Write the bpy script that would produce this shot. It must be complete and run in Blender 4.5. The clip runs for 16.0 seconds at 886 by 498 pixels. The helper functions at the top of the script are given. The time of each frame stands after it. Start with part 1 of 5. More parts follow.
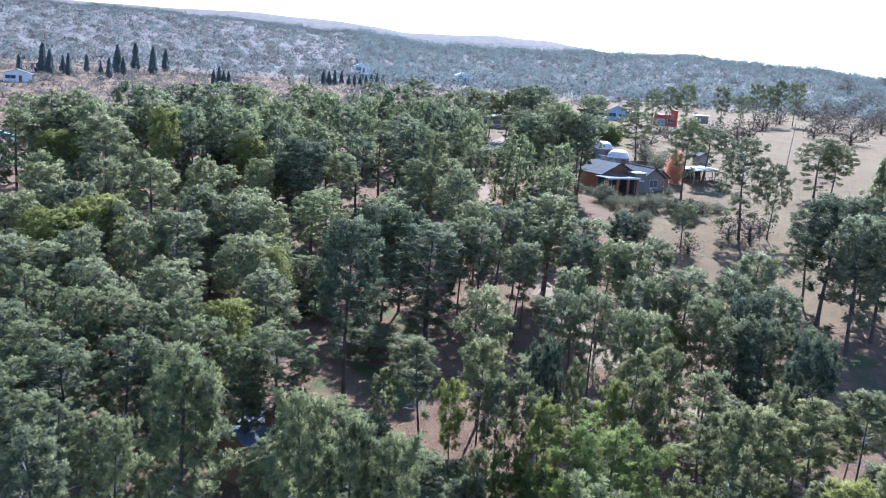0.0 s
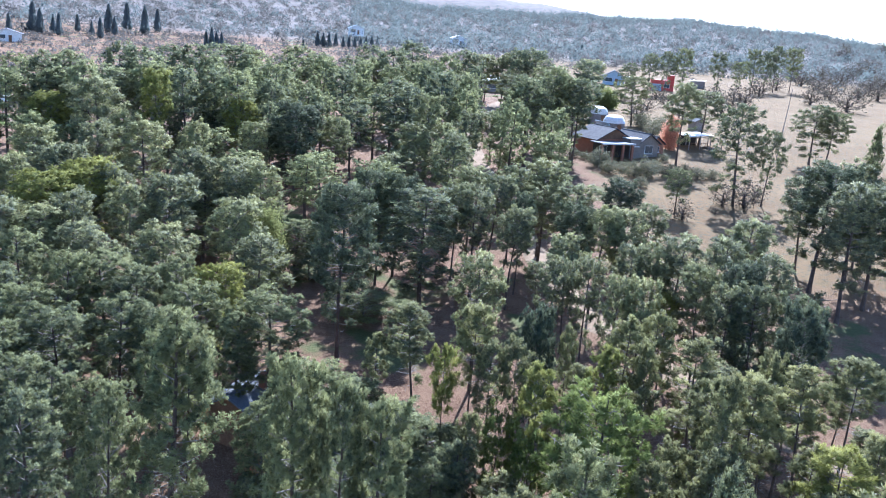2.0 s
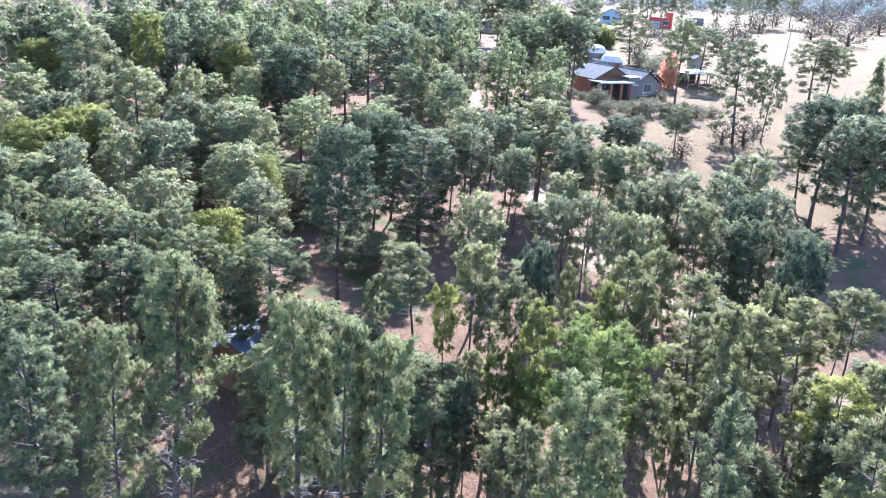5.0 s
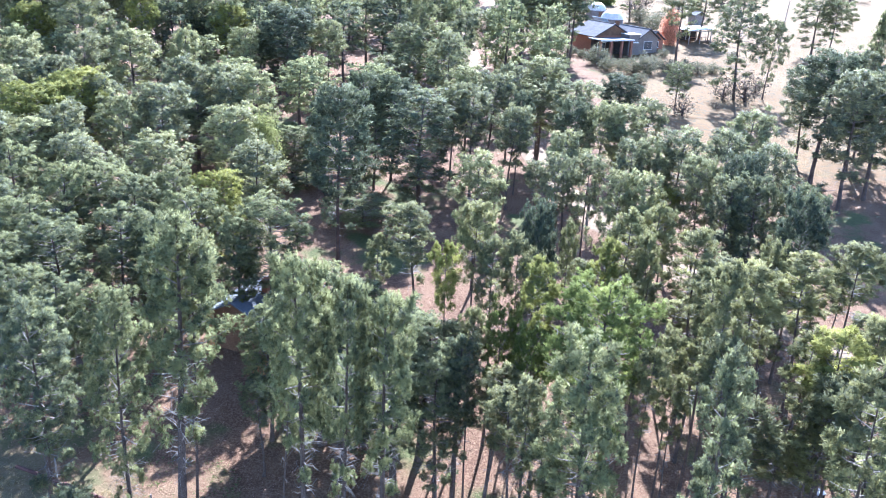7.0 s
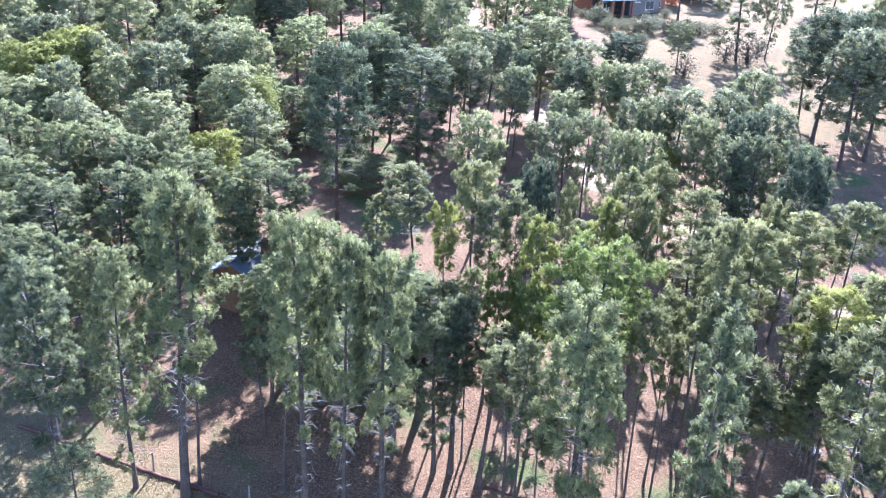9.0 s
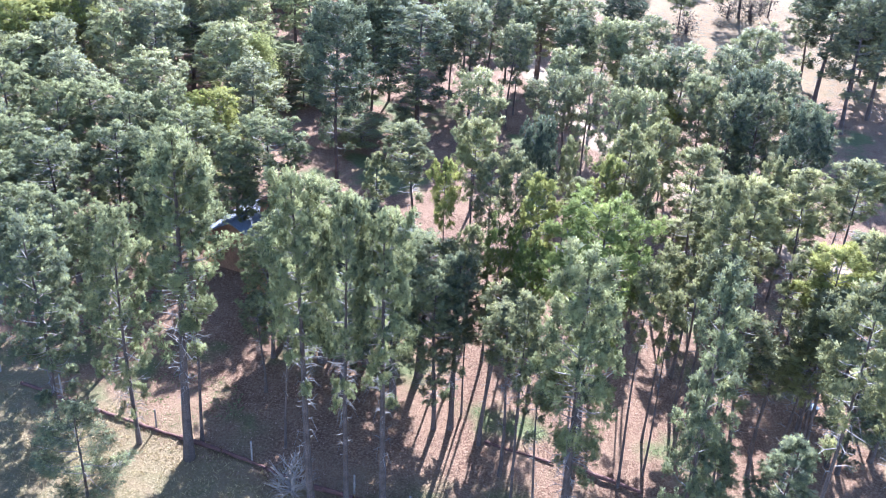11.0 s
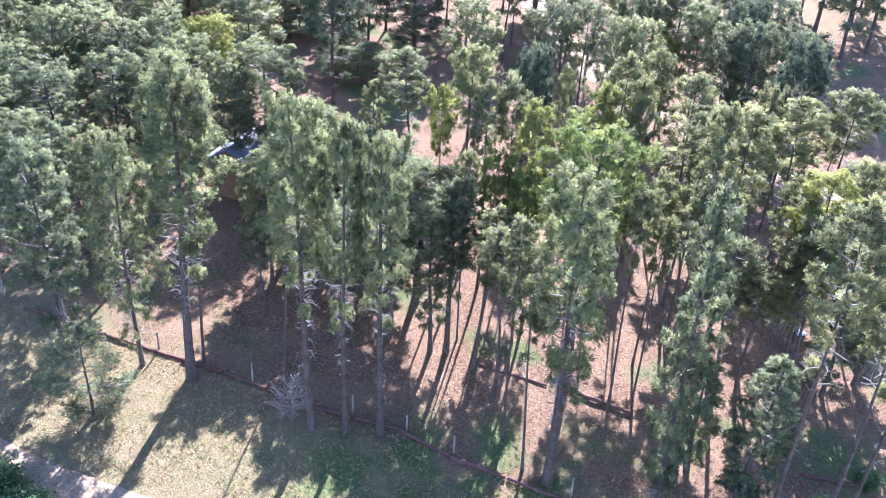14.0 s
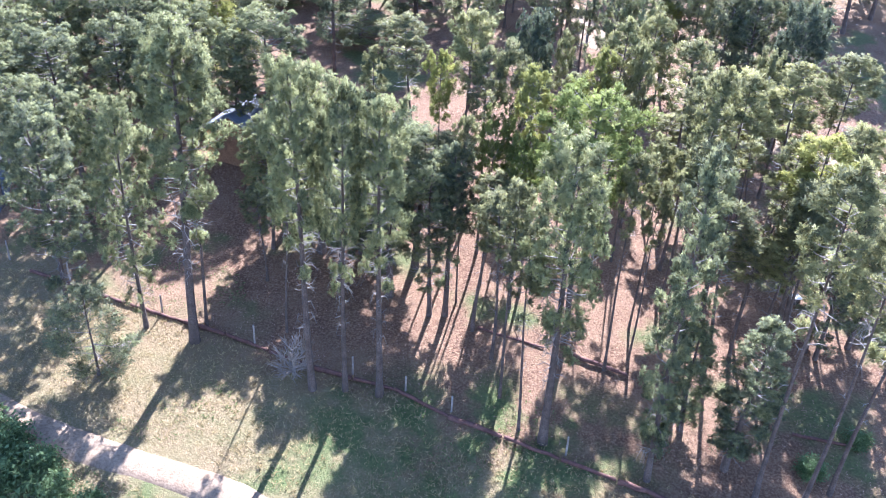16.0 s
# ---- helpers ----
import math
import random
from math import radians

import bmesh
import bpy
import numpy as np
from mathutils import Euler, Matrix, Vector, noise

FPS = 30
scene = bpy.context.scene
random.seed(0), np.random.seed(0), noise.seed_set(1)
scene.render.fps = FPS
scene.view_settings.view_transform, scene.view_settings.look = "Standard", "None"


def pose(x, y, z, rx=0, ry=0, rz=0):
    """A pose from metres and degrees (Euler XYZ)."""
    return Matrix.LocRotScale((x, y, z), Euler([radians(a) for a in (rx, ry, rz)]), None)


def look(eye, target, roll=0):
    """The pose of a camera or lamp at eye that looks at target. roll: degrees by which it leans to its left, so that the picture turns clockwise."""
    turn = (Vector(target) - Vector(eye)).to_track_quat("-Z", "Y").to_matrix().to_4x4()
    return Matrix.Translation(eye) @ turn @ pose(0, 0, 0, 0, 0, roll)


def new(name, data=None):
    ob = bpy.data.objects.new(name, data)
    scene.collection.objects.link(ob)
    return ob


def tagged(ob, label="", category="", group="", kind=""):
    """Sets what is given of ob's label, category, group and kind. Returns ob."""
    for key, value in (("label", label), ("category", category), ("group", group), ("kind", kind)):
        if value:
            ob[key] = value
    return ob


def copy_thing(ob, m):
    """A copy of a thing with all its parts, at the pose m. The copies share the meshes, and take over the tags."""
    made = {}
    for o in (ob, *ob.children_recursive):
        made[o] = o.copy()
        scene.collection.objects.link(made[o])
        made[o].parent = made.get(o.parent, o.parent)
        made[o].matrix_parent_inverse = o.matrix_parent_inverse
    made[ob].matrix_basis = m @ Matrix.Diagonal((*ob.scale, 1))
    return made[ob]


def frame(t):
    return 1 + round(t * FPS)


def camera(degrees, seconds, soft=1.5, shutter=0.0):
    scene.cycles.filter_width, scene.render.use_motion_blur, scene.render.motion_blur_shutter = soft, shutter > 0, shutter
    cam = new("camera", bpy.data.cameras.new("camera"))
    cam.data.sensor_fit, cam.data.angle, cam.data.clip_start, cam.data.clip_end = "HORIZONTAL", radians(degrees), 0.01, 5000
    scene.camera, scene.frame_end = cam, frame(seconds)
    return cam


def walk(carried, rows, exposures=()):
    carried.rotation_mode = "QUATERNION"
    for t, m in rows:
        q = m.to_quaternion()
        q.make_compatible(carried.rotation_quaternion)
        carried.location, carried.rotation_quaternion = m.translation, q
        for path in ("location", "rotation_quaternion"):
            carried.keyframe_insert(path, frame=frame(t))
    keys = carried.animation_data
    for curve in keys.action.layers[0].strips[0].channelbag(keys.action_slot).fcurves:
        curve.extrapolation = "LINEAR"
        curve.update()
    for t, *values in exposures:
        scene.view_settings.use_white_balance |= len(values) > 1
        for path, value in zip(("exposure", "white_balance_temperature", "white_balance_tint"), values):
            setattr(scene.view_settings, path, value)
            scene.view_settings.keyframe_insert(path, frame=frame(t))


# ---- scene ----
cam = camera(54.7, 16.0, soft=1.0)
ROWS = [
    # seconds, eye, target, roll
    (0, (0.596, -0.024, 33.698), (1.75, 97.94, 13.64), 4.03),
    (0.5, (0.618, 0.000, 33.775), (2.07, 97.75, 12.75), 4.38),
    (1, (0.658, 0.024, 33.765), (2.38, 97.56, 11.77), 4.52),
    (1.5, (0.670, 0.081, 33.739), (2.58, 97.38, 10.75), 4.58),
    (2, (0.640, 0.128, 33.706), (2.75, 97.18, 9.68), 4.51),
    (2.5, (0.644, 0.148, 33.655), (2.83, 96.93, 8.60), 4.18),
    (3, (0.648, 0.207, 33.608), (2.98, 96.72, 7.54), 4.09),
    (3.5, (0.629, 0.223, 33.546), (3.12, 96.44, 6.43), 3.99),
    (4, (0.669, 0.242, 33.440), (3.19, 96.18, 5.35), 3.76),
    (6.5, (0.668, 0.287, 33.051), (3.47, 94.58, -0.13), 3.06),
    (7, (0.691, 0.271, 32.942), (3.44, 94.21, -1.22), 2.82),
    (7.5, (0.723, 0.291, 32.872), (3.45, 93.88, -2.26), 2.73),
    (8, (0.724, 0.334, 32.816), (3.54, 93.52, -3.35), 2.74),
    (8.5, (0.738, 0.336, 32.776), (3.60, 93.13, -4.38), 2.77),
    (9, (0.734, 0.352, 32.702), (3.69, 92.74, -5.44), 2.88),
    (11.5, (0.708, 0.307, 32.383), (3.94, 90.40, -10.89), 2.89),
    (12, (0.688, 0.197, 32.328), (4.07, 89.76, -12.02), 2.95),
    (12.5, (0.710, 0.053, 32.267), (4.10, 89.10, -13.12), 2.90),
    (13, (0.747, -0.110, 32.229), (4.24, 88.36, -14.25), 3.03),
    (13.5, (0.744, -0.323, 32.181), (4.43, 87.57, -15.37), 3.20),
    (14, (0.751, -0.522, 32.149), (4.54, 86.74, -16.54), 3.31),
    (14.5, (0.814, -0.737, 32.122), (4.55, 85.89, -17.69), 3.30),
    (15, (0.891, -0.923, 32.140), (4.51, 85.03, -18.84), 3.25),
    (15.5, (1.010, -1.084, 32.114), (4.46, 84.70, -19.16), 3.22),
    (16, (1.126, -1.281, 32.082), (4.44, 84.34, -19.48), 3.22),
]
walk(cam, [(t, look(eye, target, roll)) for t, eye, target, roll in ROWS], [(0.0, 1.80, 4900, 15), (1.5, 1.92, 4950, 16), (4.0, 2.46, 5050, 18), (9.0, 2.84, 4980, 20), (16.0, 2.98, 5200, 25)])

# ---- light ----
SUN_AZ, SUN_EL = 13.0, 40.0          # degrees to the right of straight ahead, degrees up
world = bpy.data.worlds.new("world")
scene.world = world
world.use_nodes = True
sky = world.node_tree.nodes.new("ShaderNodeTexSky")
sky.sky_type, sky.sun_disc = "NISHITA", False
sky.sun_elevation, sky.sun_rotation = radians(SUN_EL), radians(SUN_AZ)
sky.air_density, sky.dust_density, sky.altitude = 1.0, 0.6, 800
bg = world.node_tree.nodes["Background"]
bg.inputs["Strength"].default_value = 0.082
world.node_tree.links.new(sky.outputs["Color"], bg.inputs["Color"])
sun = new("sun", bpy.data.lights.new("sun", "SUN"))
sun.data.energy, sun.data.angle, sun.data.color = 4.7, radians(0.53), (1.0, 0.95, 0.86)
sun_way = Vector((math.sin(radians(SUN_AZ)) * math.cos(radians(SUN_EL)), math.cos(radians(SUN_AZ)) * math.cos(radians(SUN_EL)), math.sin(radians(SUN_EL))))
sun.matrix_world = look(sun_way * 200, (0, 0, 0))


# ---- materials ----
def material(name):
    m = bpy.data.materials.new(name)
    m.use_nodes = True
    return m, m.node_tree, m.node_tree.nodes["Principled BSDF"]


def mixed(nt, fac, a, b, mode="MIX"):
    """A colour mix; fac, a and b are sockets or values."""
    n = nt.nodes.new("ShaderNodeMix")
    n.data_type, n.blend_type = "RGBA", mode
    for sock, v in ((n.inputs["Factor"], fac), (n.inputs["A"], a), (n.inputs["B"], b)):
        if isinstance(v, bpy.types.NodeSocket):
            nt.links.new(v, sock)
        elif isinstance(v, tuple):
            sock.default_value = (*v, 1)
        else:
            sock.default_value = v
    return n.outputs["Result"]


def noisy(nt, scale, detail=4, low=0.4, high=0.6, rough=0.55, where=None):
    """Noise in metres, stretched between low and high."""
    n = nt.nodes.new("ShaderNodeTexNoise")
    n.inputs["Scale"].default_value, n.inputs["Detail"].default_value, n.inputs["Roughness"].default_value = scale, detail, rough
    if where is None:
        where = nt.nodes.new("ShaderNodeNewGeometry").outputs["Position"]
    nt.links.new(where, n.inputs["Vector"])
    return ranged(nt, n.outputs["Fac"], low, high)


def ranged(nt, sock, low, high, smooth=True):
    r = nt.nodes.new("ShaderNodeMapRange")
    if smooth:
        r.interpolation_type = "SMOOTHSTEP"
    r.inputs["From Min"].default_value, r.inputs["From Max"].default_value = low, high
    nt.links.new(sock, r.inputs["Value"])
    return r.outputs["Result"]


def maths(nt, op, a, b=None):
    n = nt.nodes.new("ShaderNodeMath")
    n.operation = op
    for sock, v in zip(n.inputs, (a, b)):
        if v is None:
            continue
        if isinstance(v, bpy.types.NodeSocket):
            nt.links.new(v, sock)
        else:
            sock.default_value = v
    return n.outputs[0]


def bumped(nt, bsdf, height, strength=0.5, distance=0.05):
    b = nt.nodes.new("ShaderNodeBump")
    b.inputs["Strength"].default_value, b.inputs["Distance"].default_value = strength, distance
    nt.links.new(height, b.inputs["Height"])
    nt.links.new(b.outputs["Normal"], bsdf.inputs["Normal"])


def foliage(name, cool, warm, through_light=0.18, gloss=0.7, spark=1.6, shine=0.12):
    """Leaves or needles: a tint for each tree, a shade for each leaf, light that shines through."""
    m, nt, bsdf = material(name)
    tree = nt.nodes.new("ShaderNodeObjectInfo").outputs["Random"]
    leaf = nt.nodes.new("ShaderNodeNewGeometry").outputs["Random Per Island"]
    patch = noisy(nt, 0.9, 2, 0.35, 0.65)
    col = mixed(nt, ranged(nt, tree, 0.15, 1.0), cool, warm)
    col = mixed(nt, maths(nt, "MULTIPLY", patch, 0.45), col, warm)
    col = mixed(nt, ranged(nt, leaf, 0.35, 0.0, False), col, tuple(c * 0.55 for c in cool))
    col = mixed(nt, ranged(nt, leaf, 0.5, 1.15, False), col, tuple(min(1, c * spark) for c in warm))
    nt.links.new(col, bsdf.inputs["Base Color"])
    bsdf.inputs["Roughness"].default_value = gloss
    bsdf.inputs["Specular IOR Level"].default_value = shine
    tr = nt.nodes.new("ShaderNodeBsdfTranslucent")
    nt.links.new(mixed(nt, 0.5, col, tuple(min(1, c * 1.6) for c in warm)), tr.inputs["Color"])
    mix = nt.nodes.new("ShaderNodeMixShader")
    mix.inputs["Fac"].default_value = through_light
    nt.links.new(bsdf.outputs[0], mix.inputs[1])
    nt.links.new(tr.outputs[0], mix.inputs[2])
    nt.links.new(mix.outputs[0], nt.nodes["Material Output"].inputs["Surface"])
    return m


def plain(name, a, b, scale=3.0, rough=0.8, metal=0.0, bump=0.3, spec=0.4):
    """A weathered surface: two tones, fine grain."""
    m, nt, bsdf = material(name)
    col = mixed(nt, noisy(nt, scale, 5, 0.3, 0.7), a, b)
    col = mixed(nt, noisy(nt, scale * 9, 3, 0.35, 0.75), col, tuple(c * 0.7 for c in a))
    nt.links.new(col, bsdf.inputs["Base Color"])
    bsdf.inputs["Roughness"].default_value, bsdf.inputs["Metallic"].default_value = rough, metal
    bsdf.inputs["Specular IOR Level"].default_value = spec
    if bump:
        bumped(nt, bsdf, noisy(nt, scale * 12, 4, 0.2, 0.8), bump, 0.02)
    return m


def ground_material():
    m, nt, bsdf = material("pine_litter_and_dry_grass")
    pos = nt.nodes.new("ShaderNodeNewGeometry").outputs["Position"]
    xyz = nt.nodes.new("ShaderNodeSeparateXYZ")
    nt.links.new(pos, xyz.inputs[0])
    x, y = xyz.outputs["X"], xyz.outputs["Y"]
    litter = mixed(nt, noisy(nt, 0.35, 5, 0.3, 0.7), (0.105, 0.056, 0.034), (0.190, 0.116, 0.070))
    litter = mixed(nt, noisy(nt, 7, 5, 0.35, 0.7), litter, (0.25, 0.165, 0.100))
    litter = mixed(nt, noisy(nt, 16, 4, 0.56, 0.7), litter, (0.09, 0.055, 0.04))
    grass = mixed(nt, noisy(nt, 0.7, 5, 0.3, 0.7), (0.190, 0.140, 0.075), (0.138, 0.125, 0.058))
    grass = mixed(nt, noisy(nt, 9, 5, 0.4, 0.7), grass, (0.25, 0.195, 0.110))
    green = mixed(nt, noisy(nt, 5, 4, 0.3, 0.7), (0.042, 0.086, 0.026), (0.105, 0.145, 0.048))
    meadow = mixed(nt, noisy(nt, 0.09, 6, 0.35, 0.65), (0.168, 0.110, 0.054), (0.200, 0.138, 0.070))
    meadow = mixed(nt, noisy(nt, 1.3, 6, 0.45, 0.7), meadow, (0.12, 0.105, 0.065))
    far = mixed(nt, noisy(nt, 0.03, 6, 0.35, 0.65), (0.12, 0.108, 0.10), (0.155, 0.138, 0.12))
    # dry grass lies along the track, below the fence line
    line = maths(nt, "ADD", y, maths(nt, "MULTIPLY", x, 0.5))
    wobble = maths(nt, "MULTIPLY", noisy(nt, 0.25, 4, 0.2, 0.8), 7.0)
    col = mixed(nt, ranged(nt, maths(nt, "ADD", line, wobble), 34.0, 43.0), grass, litter)
    col = mixed(nt, maths(nt, "MULTIPLY", noisy(nt, 0.13, 4, 0.55, 0.66), 0.7), col, green)
    # a green grass patch by the log border, its green darkened for tree shade
    from_middle = maths(nt, "SQRT", maths(nt, "ADD", maths(nt, "POWER", maths(nt, "DIVIDE", maths(nt, "SUBTRACT", x, 4.0), 11.0), 2.0), maths(nt, "POWER", maths(nt, "DIVIDE", maths(nt, "SUBTRACT", y, 33.0), 5.5), 2.0)), 0.0)
    shaded_green = maths(nt, "MULTIPLY", ranged(nt, from_middle, 1.25, 0.55), noisy(nt, 0.4, 5, 0.38, 0.6))
    col = mixed(nt, maths(nt, "MULTIPLY", shaded_green, 0.8), col, green)
    lawn = maths(nt, "SQRT", maths(nt, "ADD", maths(nt, "POWER", maths(nt, "DIVIDE", maths(nt, "ADD", x, 76.0), 12.0), 2.0), maths(nt, "POWER", maths(nt, "DIVIDE", maths(nt, "SUBTRACT", y, 157.0), 5.0), 2.0)))
    col = mixed(nt, ranged(nt, lawn, 1.1, 0.8), col, mixed(nt, noisy(nt, 3, 4, 0.3, 0.7), (0.15, 0.20, 0.05), (0.21, 0.25, 0.08)))
    open_land = maths(nt, "MULTIPLY", ranged(nt, maths(nt, "SUBTRACT", x, maths(nt, "MULTIPLY", y, 0.05)), 19.0, 27.0), ranged(nt, y, 92.0, 106.0))
    col = mixed(nt, open_land, col, meadow)
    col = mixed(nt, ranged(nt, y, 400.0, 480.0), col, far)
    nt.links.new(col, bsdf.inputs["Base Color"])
    bsdf.inputs["Roughness"].default_value = 0.95
    bsdf.inputs["Specular IOR Level"].default_value = 0.1
    bumped(nt, bsdf, noisy(nt, 11, 6, 0.2, 0.8, 0.7), 0.9, 0.08)
    return m


GROUND = ground_material()
NEEDLES = foliage("pine_needles", (0.071, 0.091, 0.071), (0.194, 0.205, 0.090), 0.28, 0.7, 1.5, 0.06)
NEEDLES_FAR = foliage("distant_pine_needles", (0.090, 0.114, 0.090), (0.238, 0.253, 0.116), 0.26, 0.75, 1.3, 0.04)
NEEDLES_MID = foliage("tall_pine_needles", (0.095, 0.115, 0.089), (0.259, 0.262, 0.115), 0.27, 0.65, 1.5, 0.09)
NEEDLES_YOUNG = foliage("young_pine_needles", (0.086, 0.101, 0.068), (0.222, 0.219, 0.087), 0.31, 0.65, 1.5, 0.06)
NEEDLES_YELLOW = foliage("yellow_green_needles", (0.140, 0.160, 0.050), (0.235, 0.235, 0.062), 0.33, 0.65, 1.4, 0.06)
NEEDLES_DARK = foliage("dark_pine_needles", (0.058, 0.076, 0.058), (0.120, 0.135, 0.072), 0.24, 0.7, 1.4, 0.05)
NEEDLES_BRIGHT = foliage("fresh_green_leaves", (0.110, 0.148, 0.045), (0.180, 0.210, 0.060), 0.33, 0.65, 1.4, 0.06)
LEAF_YELLOW = foliage("yellow_green_leaves", (0.165, 0.185, 0.066), (0.225, 0.235, 0.085), 0.45, 0.7, 1.3, 0.05)
# blue-grey of distant haze is mixed into these leaf colours
HAZED_HILL_WOOD = foliage("hazed_hillside_evergreens", (0.090, 0.118, 0.122), (0.135, 0.158, 0.146), 0.4, 0.95, 1.2)
CYPRESS = foliage("dark_cypress_leaves", (0.13, 0.155, 0.165), (0.16, 0.185, 0.18), 0.5, 0.9, 1.2)
WINTER_LEAF = foliage("withered_brown_leaves", (0.070, 0.064, 0.048), (0.105, 0.092, 0.066), 0.3, 0.9, 1.2, 0.05)
SCRUB = foliage("winter_scrub_leaves", (0.108, 0.106, 0.100), (0.128, 0.122, 0.110), 0.4, 0.95, 1.02, 0.0)
ORANGE = foliage("orange_autumn_leaves", (0.46, 0.22, 0.13), (0.55, 0.30, 0.19), 0.4, 0.7)
BARK = plain("pine_bark", (0.075, 0.055, 0.045), (0.15, 0.115, 0.095), 2.0, 0.95, bump=0.8)
TWIG = plain("dry_grey_twigs", (0.19, 0.165, 0.145), (0.33, 0.30, 0.265), 3.0, 0.9)


# ---- building helpers ----
def mesh_from(name, verts, faces, mat):
    me = bpy.data.meshes.new(name)
    verts = np.asarray(verts, dtype=np.float64)
    me.from_pydata(verts.tolist(), [], faces if isinstance(faces, list) else faces.tolist())
    me.materials.append(mat)
    me.update()
    return me


def tri_mesh(name, verts, mat, faces=None, normals=None):
    """A mesh of triangles; without faces they are loose and verts has three rows for each."""
    me = bpy.data.meshes.new(name)
    me.vertices.add(len(verts))
    faces = np.arange(len(verts)).reshape(-1, 3) if faces is None else faces
    n = faces.size
    me.vertices.foreach_set("co", np.asarray(verts, dtype=np.float32).ravel())
    me.loops.add(n)
    me.loops.foreach_set("vertex_index", np.asarray(faces, dtype=np.int32).ravel())
    me.polygons.add(n // 3)
    me.polygons.foreach_set("loop_start", np.arange(0, n, 3, dtype=np.int32))
    me.materials.append(mat)
    me.update(calc_edges=True)
    if normals is not None:
        me.polygons.foreach_set("use_smooth", np.ones(len(faces), dtype=bool))
        me.normals_split_custom_set_from_vertices(np.asarray(normals, dtype=np.float32))
    return me


def under(name, me, parent, label=""):
    ob = new(name, me)
    ob.parent = parent
    return tagged(ob, label)


def step(a, b, v):
    u = np.clip((v - a) / (b - a), 0, 1)
    return u * u * (3 - 2 * u)


def ground_z(x, y):
    """Height of the land: level by the track, rising gently to the houses, then the far hills."""
    x, y = np.asarray(x, float), np.asarray(y, float)
    u = np.clip((y - 110) / 120, 0, 1)
    z = 0.115 * (np.clip(y, -60, 110) - 38) + 120 * (0.115 * (u - u * u / 2) + 0.042 * u * u / 2) + 0.042 * np.clip(y - 230, 0, 230)
    side = np.arctan2(x, np.maximum(y, 1.0))
    ridge = np.interp(side, (-0.7, -0.29, -0.09, 0.0, 0.13, 0.26, 0.38, 0.47, 0.6), (92, 88, 80, 69, 73, 78, 71, 61, 48))
    far = np.hypot(x, y)
    roll = 1.0 * np.sin(side * 51) + 1.0 * np.sin(side * 97 + far * 0.01)
    z = z + step(470, 1350, far) * (ridge - 27 + roll) - step(1450, 2200, far) * 60
    back = np.interp(side, (-0.7, -0.33, -0.24, -0.12, -0.05, 0.0, 0.06, 0.11, 0.17, 0.3), (200, 200, 212, 204, 182, 184, 192, 186, 160, 90))
    z = z + step(2500, 3500, far) * (back - ridge + 60)
    return z


def tube(points, radii, sides=7):
    """Verts and faces of a bent, tapered tube."""
    pts = [Vector(p) for p in points]
    verts, faces = [], []
    for i, (p, r) in enumerate(zip(pts, radii)):
        d = (pts[min(i + 1, len(pts) - 1)] - pts[max(i - 1, 0)]).normalized()
        a = d.orthogonal().normalized()
        b = d.cross(a)
        for k in range(sides):
            w = 2 * math.pi * k / sides
            verts.append(p + (a * math.cos(w) + b * math.sin(w)) * r)
    for i in range(len(pts) - 1):
        for k in range(sides):
            q = (k + 1) % sides
            faces.append((i * sides + k, i * sides + q, (i + 1) * sides + q, (i + 1) * sides + k))
    faces.append(tuple(range(sides))[::-1])
    faces.append(tuple((len(pts) - 1) * sides + k for k in range(sides)))
    return [tuple(v) for v in verts], faces


def joined(pieces):
    verts, faces = [], []
    for v, f in pieces:
        n = len(verts)
        verts += v
        faces += [tuple(i + n for i in q) for q in f]
    return verts, faces


def tufts(rng, centres, outward, count, ball, blades, length, width, soft):
    """Needle tufts round each clump centre: every tuft is a small brush of fine needle bundles turned up and outwards."""
    c = np.repeat(centres, count, 0)
    o = np.repeat(outward, count, 0)
    axis = o * 0.55 + rng.normal(0, 0.55, o.shape) + np.array((0, 0, 0.45))
    axis /= np.linalg.norm(axis, axis=1, keepdims=True)
    off = rng.normal(0, 0.58, c.shape)
    c = c + off * ball
    n = len(c)
    size = rng.uniform(0.65, 1.3, (n, 1, 1))
    d = axis[:, None] * 0.8 + rng.normal(0, 0.55, (n, blades, 3))
    d /= np.linalg.norm(d, axis=2, keepdims=True)
    side = np.cross(d, rng.normal(0, 1, d.shape))
    side /= np.linalg.norm(side, axis=2, keepdims=True)
    tip = c[:, None] + d * length * size * rng.uniform(0.7, 1.2, (n, blades, 1))
    half = side * width * 0.5 * size
    v = np.concatenate((c[:, None], tip - half, tip + half), 1)
    first = (np.arange(n) * (2 * blades + 1))[:, None]
    k = 1 + np.arange(blades)[None]
    # a tuft shades partly as the mass of its clump and crown, partly needle by needle
    flat = np.cross(d, side)
    flat /= np.linalg.norm(flat, axis=2, keepdims=True)
    mass = (o * 0.7 + off * 0.55 + np.array((0, 0, 0.15)))[:, None]
    flat *= np.where(np.sum(flat * mass, axis=2, keepdims=True) < 0, -1.0, 1.0)
    lean = mass * soft + flat * max(0.15, 1 - 0.65 * soft) + rng.normal(0, 0.12, flat.shape)
    lean /= np.linalg.norm(lean, axis=2, keepdims=True)
    turned = np.sum(np.cross(d, side) * lean, axis=2) < 0
    f = np.stack((np.broadcast_to(first, (n, blades)), first + k + blades * turned, first + k + blades * ~turned), 2)
    normals = np.concatenate((lean.mean(1, keepdims=True), lean, lean), 1)
    normals /= np.maximum(1e-6, np.linalg.norm(normals, axis=2, keepdims=True))
    return v.reshape(-1, 3), f.reshape(-1, 3), normals.reshape(-1, 3)


